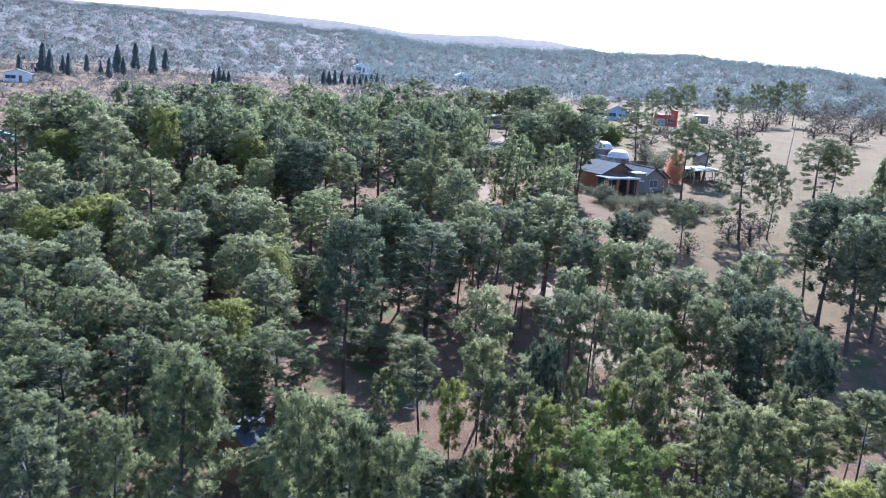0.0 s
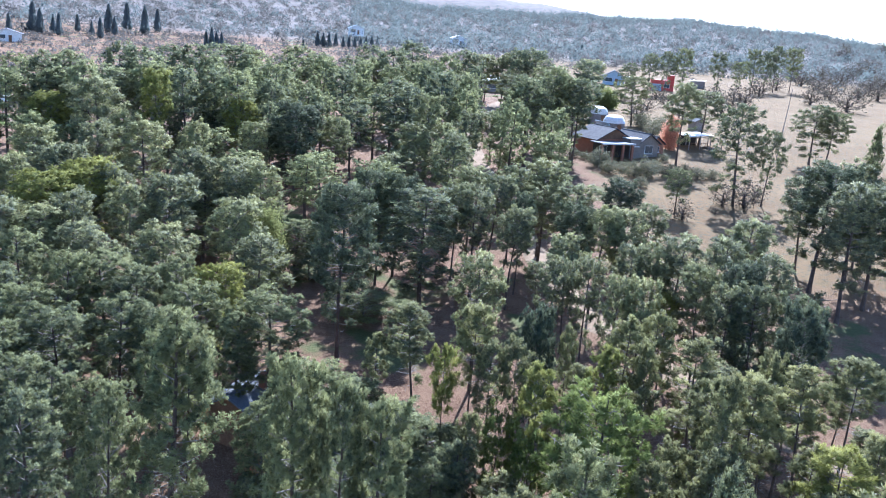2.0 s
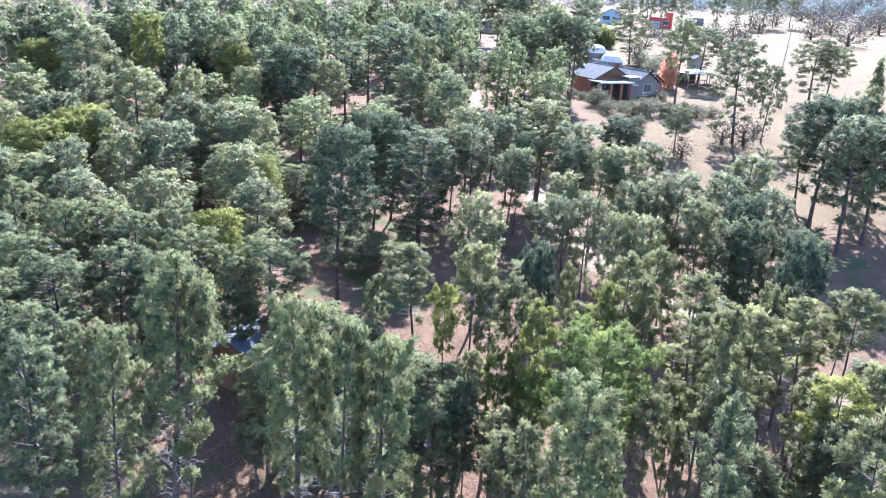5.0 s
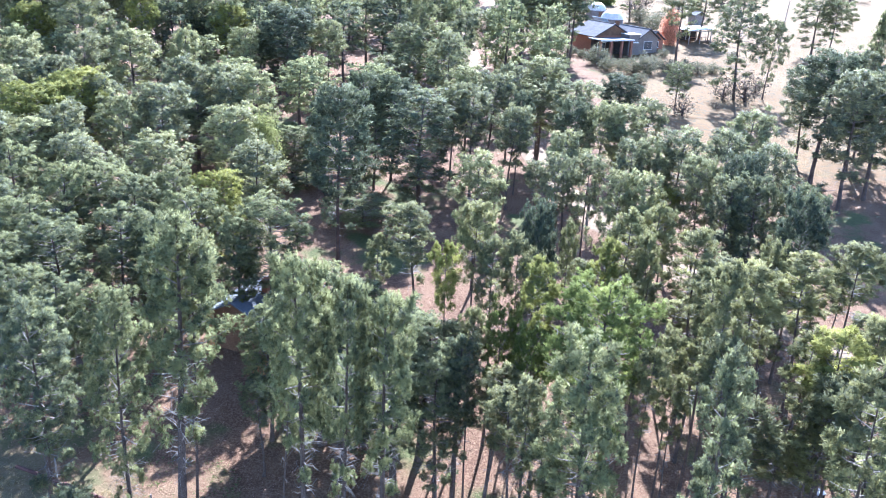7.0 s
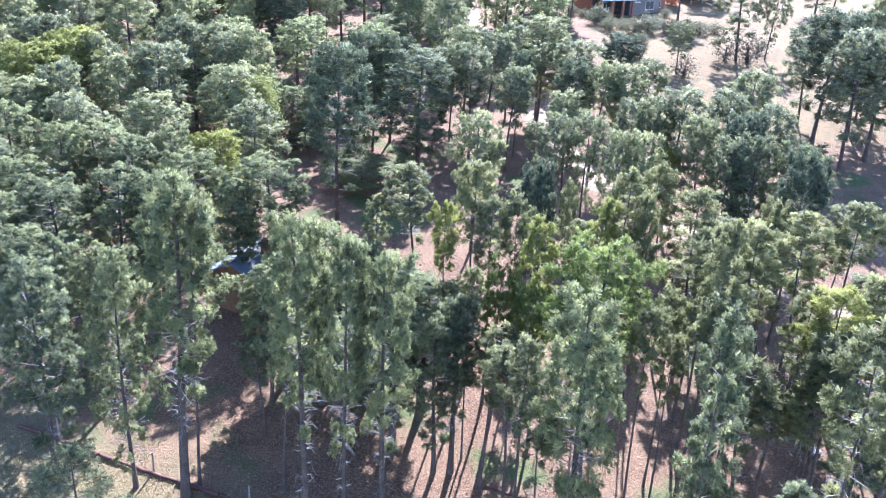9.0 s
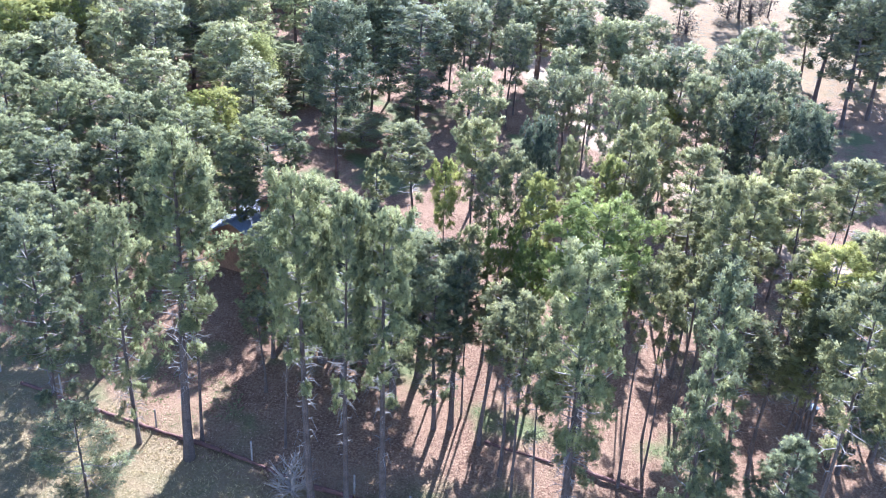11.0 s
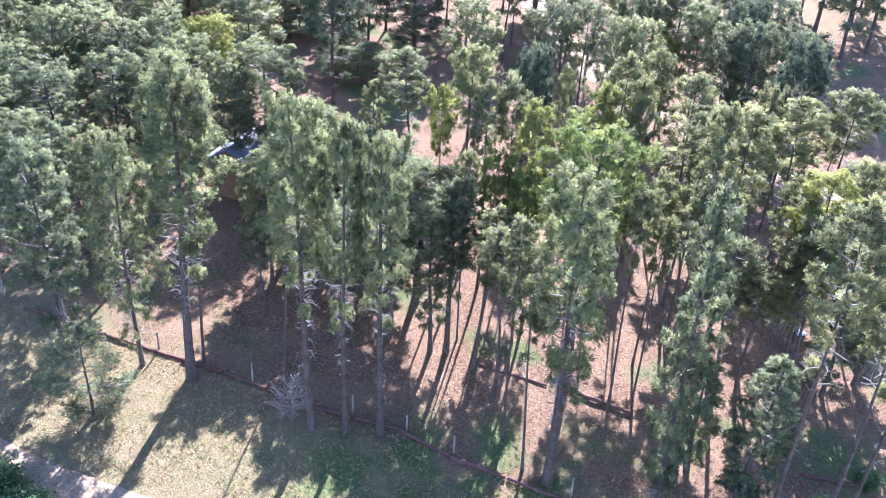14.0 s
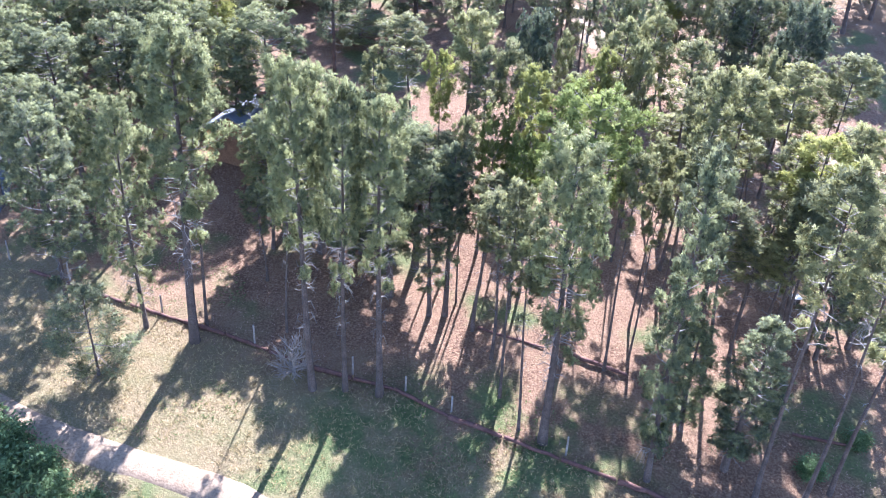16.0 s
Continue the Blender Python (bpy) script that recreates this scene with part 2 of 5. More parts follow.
def wooden(tree, trunk_piece, limb_pieces, bark_limbs=0):
    """Trunk and limbs in one mesh, bark below and grey twigs above."""
    v, f = joined([trunk_piece])
    v, f = joined([(v, f)] + limb_pieces)
    n = len(f) - sum(len(q[1]) for q in limb_pieces[bark_limbs:])
    me = mesh_from("trunk", v, f, BARK)
    me.materials.append(TWIG)
    me.polygons.foreach_set("material_index", [0] * n + [1] * (len(f) - n))
    return under("trunk", me, tree)


def pine(seed, height=16.0, crown=0.5, radius=2.6, lean=0.4, branches=40, spread=0.42, count=11, blades=20, length=0.24, width=0.026, needles=None, dead=22, trunk_r=0.17, point=2.0, ball=0.30, full=0.6, straggle=5, soft=0.5, name="pine_tree"):
    """A tall pine: bare tapered trunk with dead stubs below, and an uneven oval crown of rising boughs that carry fans of needle tufts."""
    rng = np.random.default_rng(seed)
    tree = new(name)
    bend = rng.uniform(-1, 1, 2) * lean
    wave = rng.uniform(0, 6)
    lobes = rng.uniform(0, 6.28, 3)

    def core(u):
        return np.array((bend[0] * u * u + 0.12 * math.sin(u * 5 + wave), bend[1] * u * u + 0.12 * math.cos(u * 4 + wave), u * height * 0.975))

    us = np.linspace(0, 1, 12)
    radii = [trunk_r * (1.0 - 0.86 * u) * (1.35 if u == 0 else 1.0) for u in us]
    trunk = tube([core(u) - np.array((0, 0, 0.35 if u == 0 else 0)) for u in us], radii, 8)
    limbs, centres, ways = [], [], []
    base = 1 - crown
    reach = max(0.4, radius - 0.12)
    for i in range(branches + straggle):
        # the last few boughs stand singly below the crown
        k = ((i + rng.uniform(0, 1)) / branches) ** 0.85 if i < branches else -rng.uniform(0.05, 0.38)
        u = max(0.2, base + crown * 0.94 * k)
        w = i * 2.39996 + rng.uniform(-0.5, 0.5)
        prof = rng.uniform(0.35, 0.7) if k < 0 else 0.66 + 0.34 * min(1.0, k / 0.3) if k < 0.3 else max(0.0, 1 - ((k - 0.3) / 0.74) ** point) ** (1 / point)
        lobe = 1 + 0.12 * math.sin(2 * w + lobes[0] + 5 * k) + 0.09 * math.sin(3 * w + lobes[1] - 7 * k)
        r = max(0.22, reach * prof * lobe * (rng.uniform(0.88, 1.08) if i % 5 else rng.uniform(0.55, 0.8)))
        rise = r * (0.10 + 0.62 * max(0.0, k) + rng.uniform(-0.15, 0.2) - 0.3 * rng.random() * (k < 0.25))
        p0 = core(u - 0.02)
        way = np.array((math.cos(w), math.sin(w), 0.0))
        across = np.array((-way[1], way[0], 0.0))
        tip = p0 + way * r + np.array((0, 0, rise))
        mid = (p0 + tip) / 2 - np.array((0, 0, 0.10 * r))
        rad = 0.012 + 0.011 * r
        limbs.append(tube([p0, mid, tip], [rad, rad * 0.7, rad * 0.3], 4))
        n = max(2, round(r / spread))
        for j in range(n):
            q = 1.0 - full * (j / n) * rng.uniform(0.8, 1.1)
            off = 0.0 if j == 0 else (1 if j % 2 else -1) * r * rng.uniform(0.12, 0.42) * (0.35 + 0.65 * q)
            on = p0 + (mid - p0) * 2 * q if q < 0.5 else mid + (tip - mid) * (2 * q - 1)
            here = on + across * off + np.array((0, 0, rng.normal(0.1, 0.12 + 0.06 * r)))
            if j and abs(off) > 0.3:
                limbs.append(tube([on - way * 0.2 * abs(off), here], [rad * 0.5, rad * 0.2], 3))
            centres.append(here)
            out = here - core(min(1, u * 0.95))
            ways.append(out / max(0.01, np.linalg.norm(out)))
    for j in range(3):
        centres.append(core(1.0) + rng.normal(0, 0.12, 3) - np.array((0, 0, 0.25 * j)))
        ways.append(np.array((0, 0, 1.0)))
    for i in range(dead):
        u = max(0.12, base + rng.uniform(-0.22, 0.16) if i % 3 else base * rng.uniform(0.4, 1.0))
        w = rng.uniform(0, 6.28)
        r = rng.uniform(0.4, 0.75) * radius * (1.0 if u > base - 0.15 else 0.55)
        p0 = core(u)
        p1 = p0 + np.array((math.cos(w) * r * 0.6, math.sin(w) * r * 0.6, rng.uniform(-0.1, 0.25)))
        p2 = p0 + np.array((math.cos(w + 0.2) * r, math.sin(w + 0.2) * r, rng.uniform(-0.6, 0.3)))
        p3 = p1 + np.array((math.cos(w - 0.7) * r * 0.4, math.sin(w - 0.7) * r * 0.4, rng.uniform(-0.2, 0.3)))
        limbs.append(tube([p0, p1, p2], [0.024, 0.017, 0.008], 4))
        limbs.append(tube([p1, p3], [0.013, 0.006], 3))
    wooden(tree, trunk, limbs)
    v, f, normals = tufts(rng, np.array(centres), np.array(ways), count, ball, blades, length, width, soft)
    under("crown", tri_mesh("crown", v, needles or NEEDLES, f, normals), tree)
    return tree


# ---- land ----
def land():
    xs = np.sinh(np.linspace(-5.2, 5.2, 230)) * 45
    ys = 40 + np.sinh(np.linspace(-3.4, 5.2, 230)) * 50
    gx, gy = np.meshgrid(xs, ys)
    rough = 0.10 * np.sin(gx * 0.7 + 1.3 * np.sin(gy * 0.31)) * np.cos(gy * 0.53 + gx * 0.11)
    v = np.stack((gx, gy, ground_z(gx, gy) + rough * (np.hypot(gx, gy) < 500)), -1).reshape(-1, 3)
    n = len(xs)
    i = np.arange(n * (n - 1)).reshape(n - 1, n)[:, :-1].ravel()
    f = np.stack((i, i + 1, i + n + 1, i + n), -1)
    ob = new("ground", mesh_from("ground", v, f, GROUND))
    for p in ob.data.polygons:
        p.use_smooth = True
    return tagged(ob, "reddish pine litter and dry winter grass over gently rising land", "ground", kind="structure")


land()


def leafy_tree(seed, name, height, radius, crown_from, mat, limbs_n=14, clumps=8, leaves=26, size=0.28, column=False, bare=0.0, twigs=None):
    """A broad-leaved tree: short trunk, rising limbs, crown of small leaf clumps."""
    rng = np.random.default_rng(seed)
    tree = new(name)
    trunk = tube([(0, 0, -0.3), (0.1, 0, height * 0.25), (0.0, 0.15, height * 0.6)], [radius * 0.09, radius * 0.07, radius * 0.03], 7)
    tubes, tri = [], []
    for i in range(limbs_n):
        k = (i + 0.5) / limbs_n
        z = height * (crown_from + (1 - crown_from) * k)
        prof = math.sin(math.pi * (0.12 + 0.82 * k)) ** (0.45 if column else 0.7)
        r = radius * prof * rng.uniform(0.7, 1.1)
        w = i * 2.4 + rng.uniform(-0.4, 0.4)
        z0 = max(height * 0.12, z - r * 0.8)
        tip = np.array((math.cos(w) * r, math.sin(w) * r, z))
        mid = np.array((math.cos(w) * r * 0.45, math.sin(w) * r * 0.45, z0 + (z - z0) * 0.35))
        tubes.append(tube([(0, 0, z0), mid, tip], [0.03 + 0.012 * radius, 0.03, 0.012], 4))
        for j in range(clumps):
            c = np.array((0, 0, z0)) * 0 + mid + (tip - mid) * rng.uniform(0.2, 1.05) + rng.normal(0, 0.17 * radius, 3)
            n = int(leaves * rng.uniform(0.6, 1.3) * (1 - bare))
            if bare:
                tubes.append(tube([mid, (mid + c) / 2 + rng.normal(0, 0.1, 3), c], [0.024, 0.018, 0.010], 3))
            if n:
                p = c + rng.normal(0, 0.13 * radius + 0.1, (n, 3))
                a, b = rng.normal(0, size, (n, 3)), rng.normal(0, size, (n, 3))
                tri.append(np.stack((p - a * 0.5, p + a * 0.5, p + b), 1).reshape(-1, 3))
    wooden(tree, trunk, tubes)
    if twigs:
        tree.children[0].data.materials[0] = tree.children[0].data.materials[1] = twigs
    if tri:
        under("crown", tri_mesh("crown", np.concatenate(tri), mat), tree)
    return tree


# ---- pines ----
def kit(seed, forms, **more):
    return [pine(seed + i, crown=c, point=p, lean=l, **more) for i, (c, p, l) in enumerate(forms)]


AT_HAND = dict(dead=34, straggle=5, radius=2.6, branches=50, spread=0.56, count=20, blades=20, length=0.20, width=0.032, ball=0.28, soft=0.9, trunk_r=0.2)
SLENDER = dict(straggle=1, soft=0.9, radius=1.35, branches=26, spread=0.42, count=17, blades=18, length=0.19, width=0.032, trunk_r=0.12, ball=0.23, dead=24)
MIDDLE = dict(soft=0.8, radius=2.6, branches=52, spread=0.60, count=15, blades=10, length=0.27, width=0.066, ball=0.30, dead=10)
DISTANT = dict(soft=1.4, straggle=2, radius=2.6, branches=42, spread=0.72, count=10, blades=7, length=0.32, width=0.13, ball=0.36, dead=2)
NEAR = kit(10, ((0.66, 2.2, 0.5), (0.60, 2.5, 0.9), (0.70, 2.0, 0.3), (0.58, 2.6, 0.7), (0.68, 2.1, 0.4), (0.63, 2.3, 0.4)), **AT_HAND)
SLIM = kit(20, ((0.30, 2.5, 0.5), (0.25, 2.8, 0.8), (0.33, 2.2, 0.6), (0.24, 2.6, 0.9), (0.28, 2.4, 0.4)), needles=NEEDLES_YOUNG, **SLENDER)
MID = kit(30, ((0.58, 2.2, 0.5), (0.52, 2.5, 0.5), (0.63, 2.0, 0.4), (0.50, 2.6, 0.6), (0.60, 2.2, 0.4)), needles=NEEDLES_MID, **MIDDLE)
FAR = kit(50, ((0.60, 2.2, 0.5), (0.55, 2.5, 0.5), (0.66, 1.9, 0.5), (0.56, 2.3, 0.5)), needles=NEEDLES_FAR, **DISTANT)
HIGH = kit(55, ((0.44, 2.4, 0.5), (0.38, 2.6, 0.7), (0.48, 2.2, 0.4)), needles=NEEDLES_MID, **{**MIDDLE, "soft": 0.8, "branches": 44, "dead": 22})
YELLOW = kit(60, ((0.30, 2.6, 0.5), (0.26, 2.8, 0.6)), needles=NEEDLES_YELLOW, **SLENDER)
YELLOW_MID = kit(64, ((0.45, 2.6, 0.5),), needles=NEEDLES_YELLOW, **MIDDLE)
DARK = kit(66, ((0.50, 2.6, 0.5), (0.55, 2.2, 0.4)), needles=NEEDLES_DARK, **{**MIDDLE, "branches": 60, "soft": 0.6})
SPARSE = kit(70, ((0.58, 2.2, 1.0), (0.50, 2.6, 0.8), (0.62, 2.0, 0.7)), **{**MIDDLE, "radius": 3.4, "branches": 38, "dead": 26})
FULL = kit(73, ((0.80, 1.9, 0.3), (0.74, 2.2, 0.4)), **{**MIDDLE, "branches": 60})
CONE = kit(75, ((0.88, 1.1, 0.2),), **{**MIDDLE, "radius": 2.4, "branches": 60})
SMALL = kit(78, ((0.85, 1.4, 0.3),), **{**MIDDLE, "radius": 5.0, "branches": 26, "spread": 0.7, "length": 0.5, "width": 0.06, "ball": 0.6, "dead": 8})
ROUND = kit(80, ((0.42, 2.8, 0.3), (0.45, 2.4, 0.3)), needles=NEEDLES_BRIGHT, **{**AT_HAND, "radius": 2.7, "branches": 44})
DENSE = kit(83, ((0.46, 2.4, 0.5), (0.42, 2.7, 0.6), (0.50, 2.2, 0.4)), **{**AT_HAND, "branches": 40, "radius": 2.0, "dead": 64, "spread": 0.50, "straggle": 4, "trunk_r": 0.25})
LOW = kit(90, ((0.86, 2.2, 0.6),), **{**AT_HAND, "radius": 1.6, "branches": 50, "dead": 14})
COLUMN = [leafy_tree(81, "columnar_tree", 16.0, 3.6, 0.08, LEAF_YELLOW, 46, 9, 60, 0.17, True)]
LABELS = {"h": "tall pine with a high green crown and long bare trunk", "l": "pine with low dark boughs beside the log border", "e": "tall dense pine with dark green needles beside log border", "n": "tall pine with dark green needles and a bare trunk", "y": "tall pine with yellow-green needles", "d": "dense dark green pine with a straight trunk",
          "t": "tall sparse pine with open crown and long bare trunk", "k": "narrow cone-shaped young pine", "f": "full green conifer branched nearly to the ground", "s": "low young pine with drooping branches",
          "b": "round-crowned pine with fresh bright green needles", "c": "columnar tree with yellow-green leaves beside a glade"}
rng = random.Random(5)
STANDING = []


def kit_for(kind, y, r):
    """The trees of a kind and the crown radius that they are built with."""
    if kind == "n":
        return (SLIM, 1.35) if y < 62 and r < 1.75 else (NEAR, 2.6) if y < 70 else (MID, 2.6) if y < 125 else (FAR, 2.6)
    if kind == "y":
        return (YELLOW, 1.35) if y < 62 else (YELLOW_MID, 2.6)
    return {"h": (HIGH, 2.6), "l": (LOW, 1.6), "e": (DENSE, 2.0), "d": (DARK, 2.6), "t": (SPARSE, 3.4), "f": (FULL, 2.6), "k": (CONE, 2.4), "s": (SMALL, 5.0), "b": (ROUND, 2.7), "c": (COLUMN, 4.2)}[kind]


def plant(x, y, h, r, kind="n", group="pine wood"):
    trees, radius = kit_for(kind, y, r)
    size = h / 16.0
    wide = min(1.9, max(0.45, 1.05 * r / radius))
    m = Matrix.LocRotScale((x, y, float(ground_z(x, y)) - 0.05), Euler((radians(rng.gauss(0, 1.0)), radians(rng.gauss(0, 1.0)), rng.uniform(0, 6.28))), (wide, wide, size))
    STANDING.append((x, y))
    return tagged(copy_thing(rng.choice(trees), m), LABELS[kind], "tree", group)


FENCE_ROW = (
    (-11.7, 40, 19.3, 2.14, "e"), (-11.3, 41.2, 18.1, 1.1, "n"), (-4.3, 36.4, 19.4, 1.64, "e"), (-2.5, 36.4, 18.9, 1.22, "e"), (-0.6, 36.2, 17.8, 1.54, "e"), (3.1, 43, 11.9, 1.44, "e"), (-8.5, 45.7, 6.9, 1.06, "n"), (-6.4, 41, 12.4, 0.87, "n"), (8.5, 33, 18.2, 1.95, "e"), (13.7, 30.8, 19, 1.28, "l"), (-16.6, 36.9, 6.1, 2.45, "s"), (19.2, 29.6, 19.4, 1.52, "n"), (21.6, 29.6, 17.8, 1.32, "n"), (23.3, 30.1, 15.8, 1.39, "n"), (16.6, 41.5, 17.8, 1.07, "n"), (12.6, 38.7, 14.3, 0.95, "n"), (14.2, 39.5, 12.1, 0.81, "n"), (21.8, 37.9, 13.4, 1.33, "n"), (22.2, 37.6, 13.7, 1.58, "n"), (20.5, 39.7, 8.9, 1.41, "n"), (18.2, 37.9, 12.4, 1.61, "n"), (21.5, 39.3, 10.3, 1.59, "n"),)
FENCE_ROW_B = (
    (25.9, 40, 9.1, 1.83, "n"), (28.4, 41, 11.9, 2.14, "n"), (18.1, 31.5, 10.3, 1.48, "l"), (16.2, 34.3, 7.2, 1.22, "l"),)
BEHIND_FENCE = (
    (5, 41.6, 11, 1.38, "n"), (5.9, 39.1, 11.4, 1.26, "n"), (6.2, 36.2, 14, 1, "n"), (7.1, 33.9, 13, 0.97, "n"), (1.3, 47.7, 10, 2.04, "e"), (5.5, 46, 12, 0.95, "b"), (7.3, 43.8, 12, 1.11, "b"), (-2.5, 49.1, 9.7, 2.24, "e"), (-5.3, 48.9, 9.3, 2.25, "e"), (-0.5, 44.7, 8.7, 2.1, "e"), (-3.6, 45, 8.7, 2.05, "e"), (-7.8, 51.3, 9.7, 2.08, "e"),)
LEFT_EDGE = (
    (-15, 41, 15, 1.75, "n"), (-19.8, 41.7, 14, 2.02, "n"),)
# hidden pines, added to throw shade on the ground behind the fence
CABIN_SHADE_PINES = (
    (-6.5, 54.7, 10, 2.61, "n"), (-3.6, 53.5, 9.5, 2.56, "n"), (-0.4, 50.8, 9.5, 2.38, "n"), (-8.5, 49, 10, 1.82, "n"), (2.1, 42.9, 11, 1.93, "n"),)
YOUNG_STAND = (
    (0.6, 58, 13.5, 1.62, "n"), (-2.2, 57.7, 11, 0.9, "n"), (4.4, 51.9, 16, 1.31, "n"), (2.6, 48.2, 15, 0.86, "y"), (5.3, 49.4, 15, 1.09, "n"), (6.8, 49.2, 15, 0.88, "n"), (8, 45.4, 15.5, 1.12, "y"), (10.8, 54.1, 14, 0.62, "n"), (11.7, 49.8, 15, 0.97, "y"), (10.7, 41.7, 16, 2.71, "b"), (8.7, 54.4, 15, 1.23, "d"), (13.5, 51.9, 16, 1.34, "n"), (14.8, 48.9, 15.5, 0.82, "n"), (16.1, 53.2, 16, 1.19, "n"), (18.3, 50.9, 15.5, 1.62, "n"), (17.4, 45.2, 15.5, 1.16, "n"), (20.1, 44.9, 16, 1.72, "n"), (23.1, 49.7, 15, 0.84, "n"), (24.7, 48.4, 15, 1.7, "n"), (27.6, 57.6, 15, 1.66, "d"), (29, 51.2, 14.8, 1.54, "n"), (23.1, 39.7, 15, 1.53, "y"),)
YOUNG_STAND_B = (
    (25.5, 40.8, 15, 1.29, "n"), (17.1, 38.9, 15, 1.23, "n"), (21.3, 41.5, 14, 1.2, "n"), (3.9, 44.3, 13, 0.71, "n"), (14.8, 42.2, 13, 0.88, "n"),)
LEFT_STAND = (
    (-10.4, 61.3, 11.5, 2.92, "n"), (-16.7, 62.9, 11.5, 2.5, "n"), (-15.7, 67.2, 11.1, 1.98, "y"), (-22.6, 74.4, 11.5, 2.95, "n"), (-25.5, 67.7, 11.5, 2.96, "n"), (-35.2, 77.9, 11.5, 3.22, "n"), (-30.1, 75.2, 11.1, 2.52, "n"), (-21.9, 65.6, 11.1, 2.18, "n"), (-20, 68.9, 10.7, 1.76, "n"), (-28.3, 60.3, 11.5, 2.84, "n"), (-24, 57, 11.5, 2.57, "n"), (-21.3, 59, 11.5, 2.26, "n"), (-12.8, 60.5, 10.4, 1.8, "n"), (-24.5, 50.6, 11.1, 2.22, "n"), (-21.5, 49.2, 11.1, 1.98, "n"), (-18.7, 48.3, 11.1, 1.77, "n"), (-18, 58.7, 11.1, 1.96, "n"), (-33.4, 64, 11.5, 2.96, "n"), (-28.3, 53, 11.5, 2.51, "n"),)
MIDDLE_LEFT = (
    (-53.6, 122.8, 12.3, 2.57, "y"), (-49.1, 106.6, 11.5, 2.81, "n"), (-41.3, 94.5, 12.3, 2.61, "n"), (-39.4, 97, 12.3, 2.23, "n"), (-41.3, 107.8, 12.3, 2.45, "n"), (-40.4, 115, 12.3, 2.26, "n"), (-36, 108.2, 12.7, 3.48, "n"), (-39, 128.8, 12.3, 3.03, "t"), (-35.4, 135.4, 12.3, 2.78, "n"), (-33, 134, 9, 3.2, "d"), (-28, 127.3, 12.3, 2.42, "y"), (-23.4, 127, 12.3, 2.05, "n"), (-18.6, 120.3, 13.8, 3.54, "d"), (-20.8, 126.8, 9.5, 3.07, "d"), (-23.9, 117.5, 11.5, 2.23, "n"), (-17.6, 138.2, 12.3, 2.58, "n"), (-12.1, 133.7, 12.5, 3.19, "n"), (-13.3, 124.6, 11.5, 2.16, "n"), (-3.9, 151.9, 12.3, 3.61, "n"), (-1.5, 121.2, 12.3, 3.05, "n"), (-4.6, 115.3, 9.1, 2.76, "n"), (2.8, 129.2, 10.8, 3.08, "n"),)
MIDDLE_LEFT_B = (
    (-34.6, 89.4, 12.7, 2.94, "y"), (-37.9, 83.7, 12.7, 2.95, "y"), (-36.5, 87.1, 12.3, 2.02, "y"), (-32.7, 89.5, 12.3, 2.29, "n"), (-28.3, 82.3, 12.3, 2.22, "n"), (-25.6, 85.8, 12.7, 2.75, "n"), (-27.5, 98, 12.3, 2.17, "n"), (-30, 110.9, 12.3, 1.98, "n"), (-25.5, 98.2, 11.5, 2.03, "n"), (-22.1, 99.8, 11.2, 2.72, "n"), (-17.8, 94.6, 12.3, 2.57, "n"), (-20.5, 94.9, 11.5, 1.94, "n"), (-24.6, 95.6, 8.4, 3.44, "f"), (-44.3, 90.8, 12.3, 2.43, "n"), (-38.9, 76.2, 12.3, 2.88, "n"), (-32.9, 79.9, 12.3, 2.32, "n"), (-33.4, 69.6, 12.3, 2.35, "n"), (-27.4, 64.6, 12.3, 2.15, "n"),)
GLADE = (
    (-6.6, 73.5, 16.9, 2.95, "d"), (0.3, 87.7, 12.8, 3.98, "f"), (-16.4, 89.2, 8.6, 2.32, "c"), (-13.7, 93, 6.5, 2.28, "f"), (-10.9, 92.8, 9, 1.75, "f"), (-4.6, 92, 9, 2.1, "f"), (-2.9, 94.8, 12, 2.15, "d"), (-5.8, 95.4, 12, 2.04, "d"), (-5.2, 82.5, 4.3, 3.74, "s"), (-12, 92.2, 3.9, 3.16, "s"),)
MIDDLE_STAND = (
    (5.7, 100.6, 12, 2.41, "h"), (8.1, 97.9, 12, 2.35, "h"), (10.6, 102, 12, 1.91, "h"), (10.8, 92.1, 11.6, 1.36, "d"), (14.8, 104.7, 12.4, 3.08, "h"), (14.6, 101.5, 10.3, 3, "h"), (17.6, 96.4, 12, 2.74, "h"), (16.5, 89.7, 11.6, 2.19, "d"), (24.1, 103.8, 10.8, 2.55, "d"), (9.8, 88.3, 11.1, 2.02, "h"), (12.7, 87.6, 5.7, 1.32, "h"), (22.7, 73, 9, 0.94, "y"), (5.8, 90.5, 12, 2.18, "h"), (3.8, 92.4, 12, 1.85, "h"), (18.6, 87.3, 12, 2.14, "h"), (21.6, 87.4, 12, 2.4, "h"), (25.2, 94, 10.8, 1.94, "h"), (5.5, 70.5, 12.4, 2.1, "h"), (11.9, 73.3, 11.6, 1.6, "h"), (15.5, 73.7, 11.6, 1.63, "h"), (16.7, 68.4, 12, 1.53, "h"), (24.2, 77.7, 12.9, 2.61, "h"),)
MIDDLE_STAND_B = (
    (22.3, 77.2, 12, 1.83, "h"), (37.9, 127.4, 7, 2.11, "t"), (20.1, 78, 11.6, 1.62, "h"), (14.4, 78.7, 11.6, 1.83, "h"), (18.7, 67.4, 12.4, 1.7, "h"), (26.1, 67.2, 12.4, 1.75, "h"),)
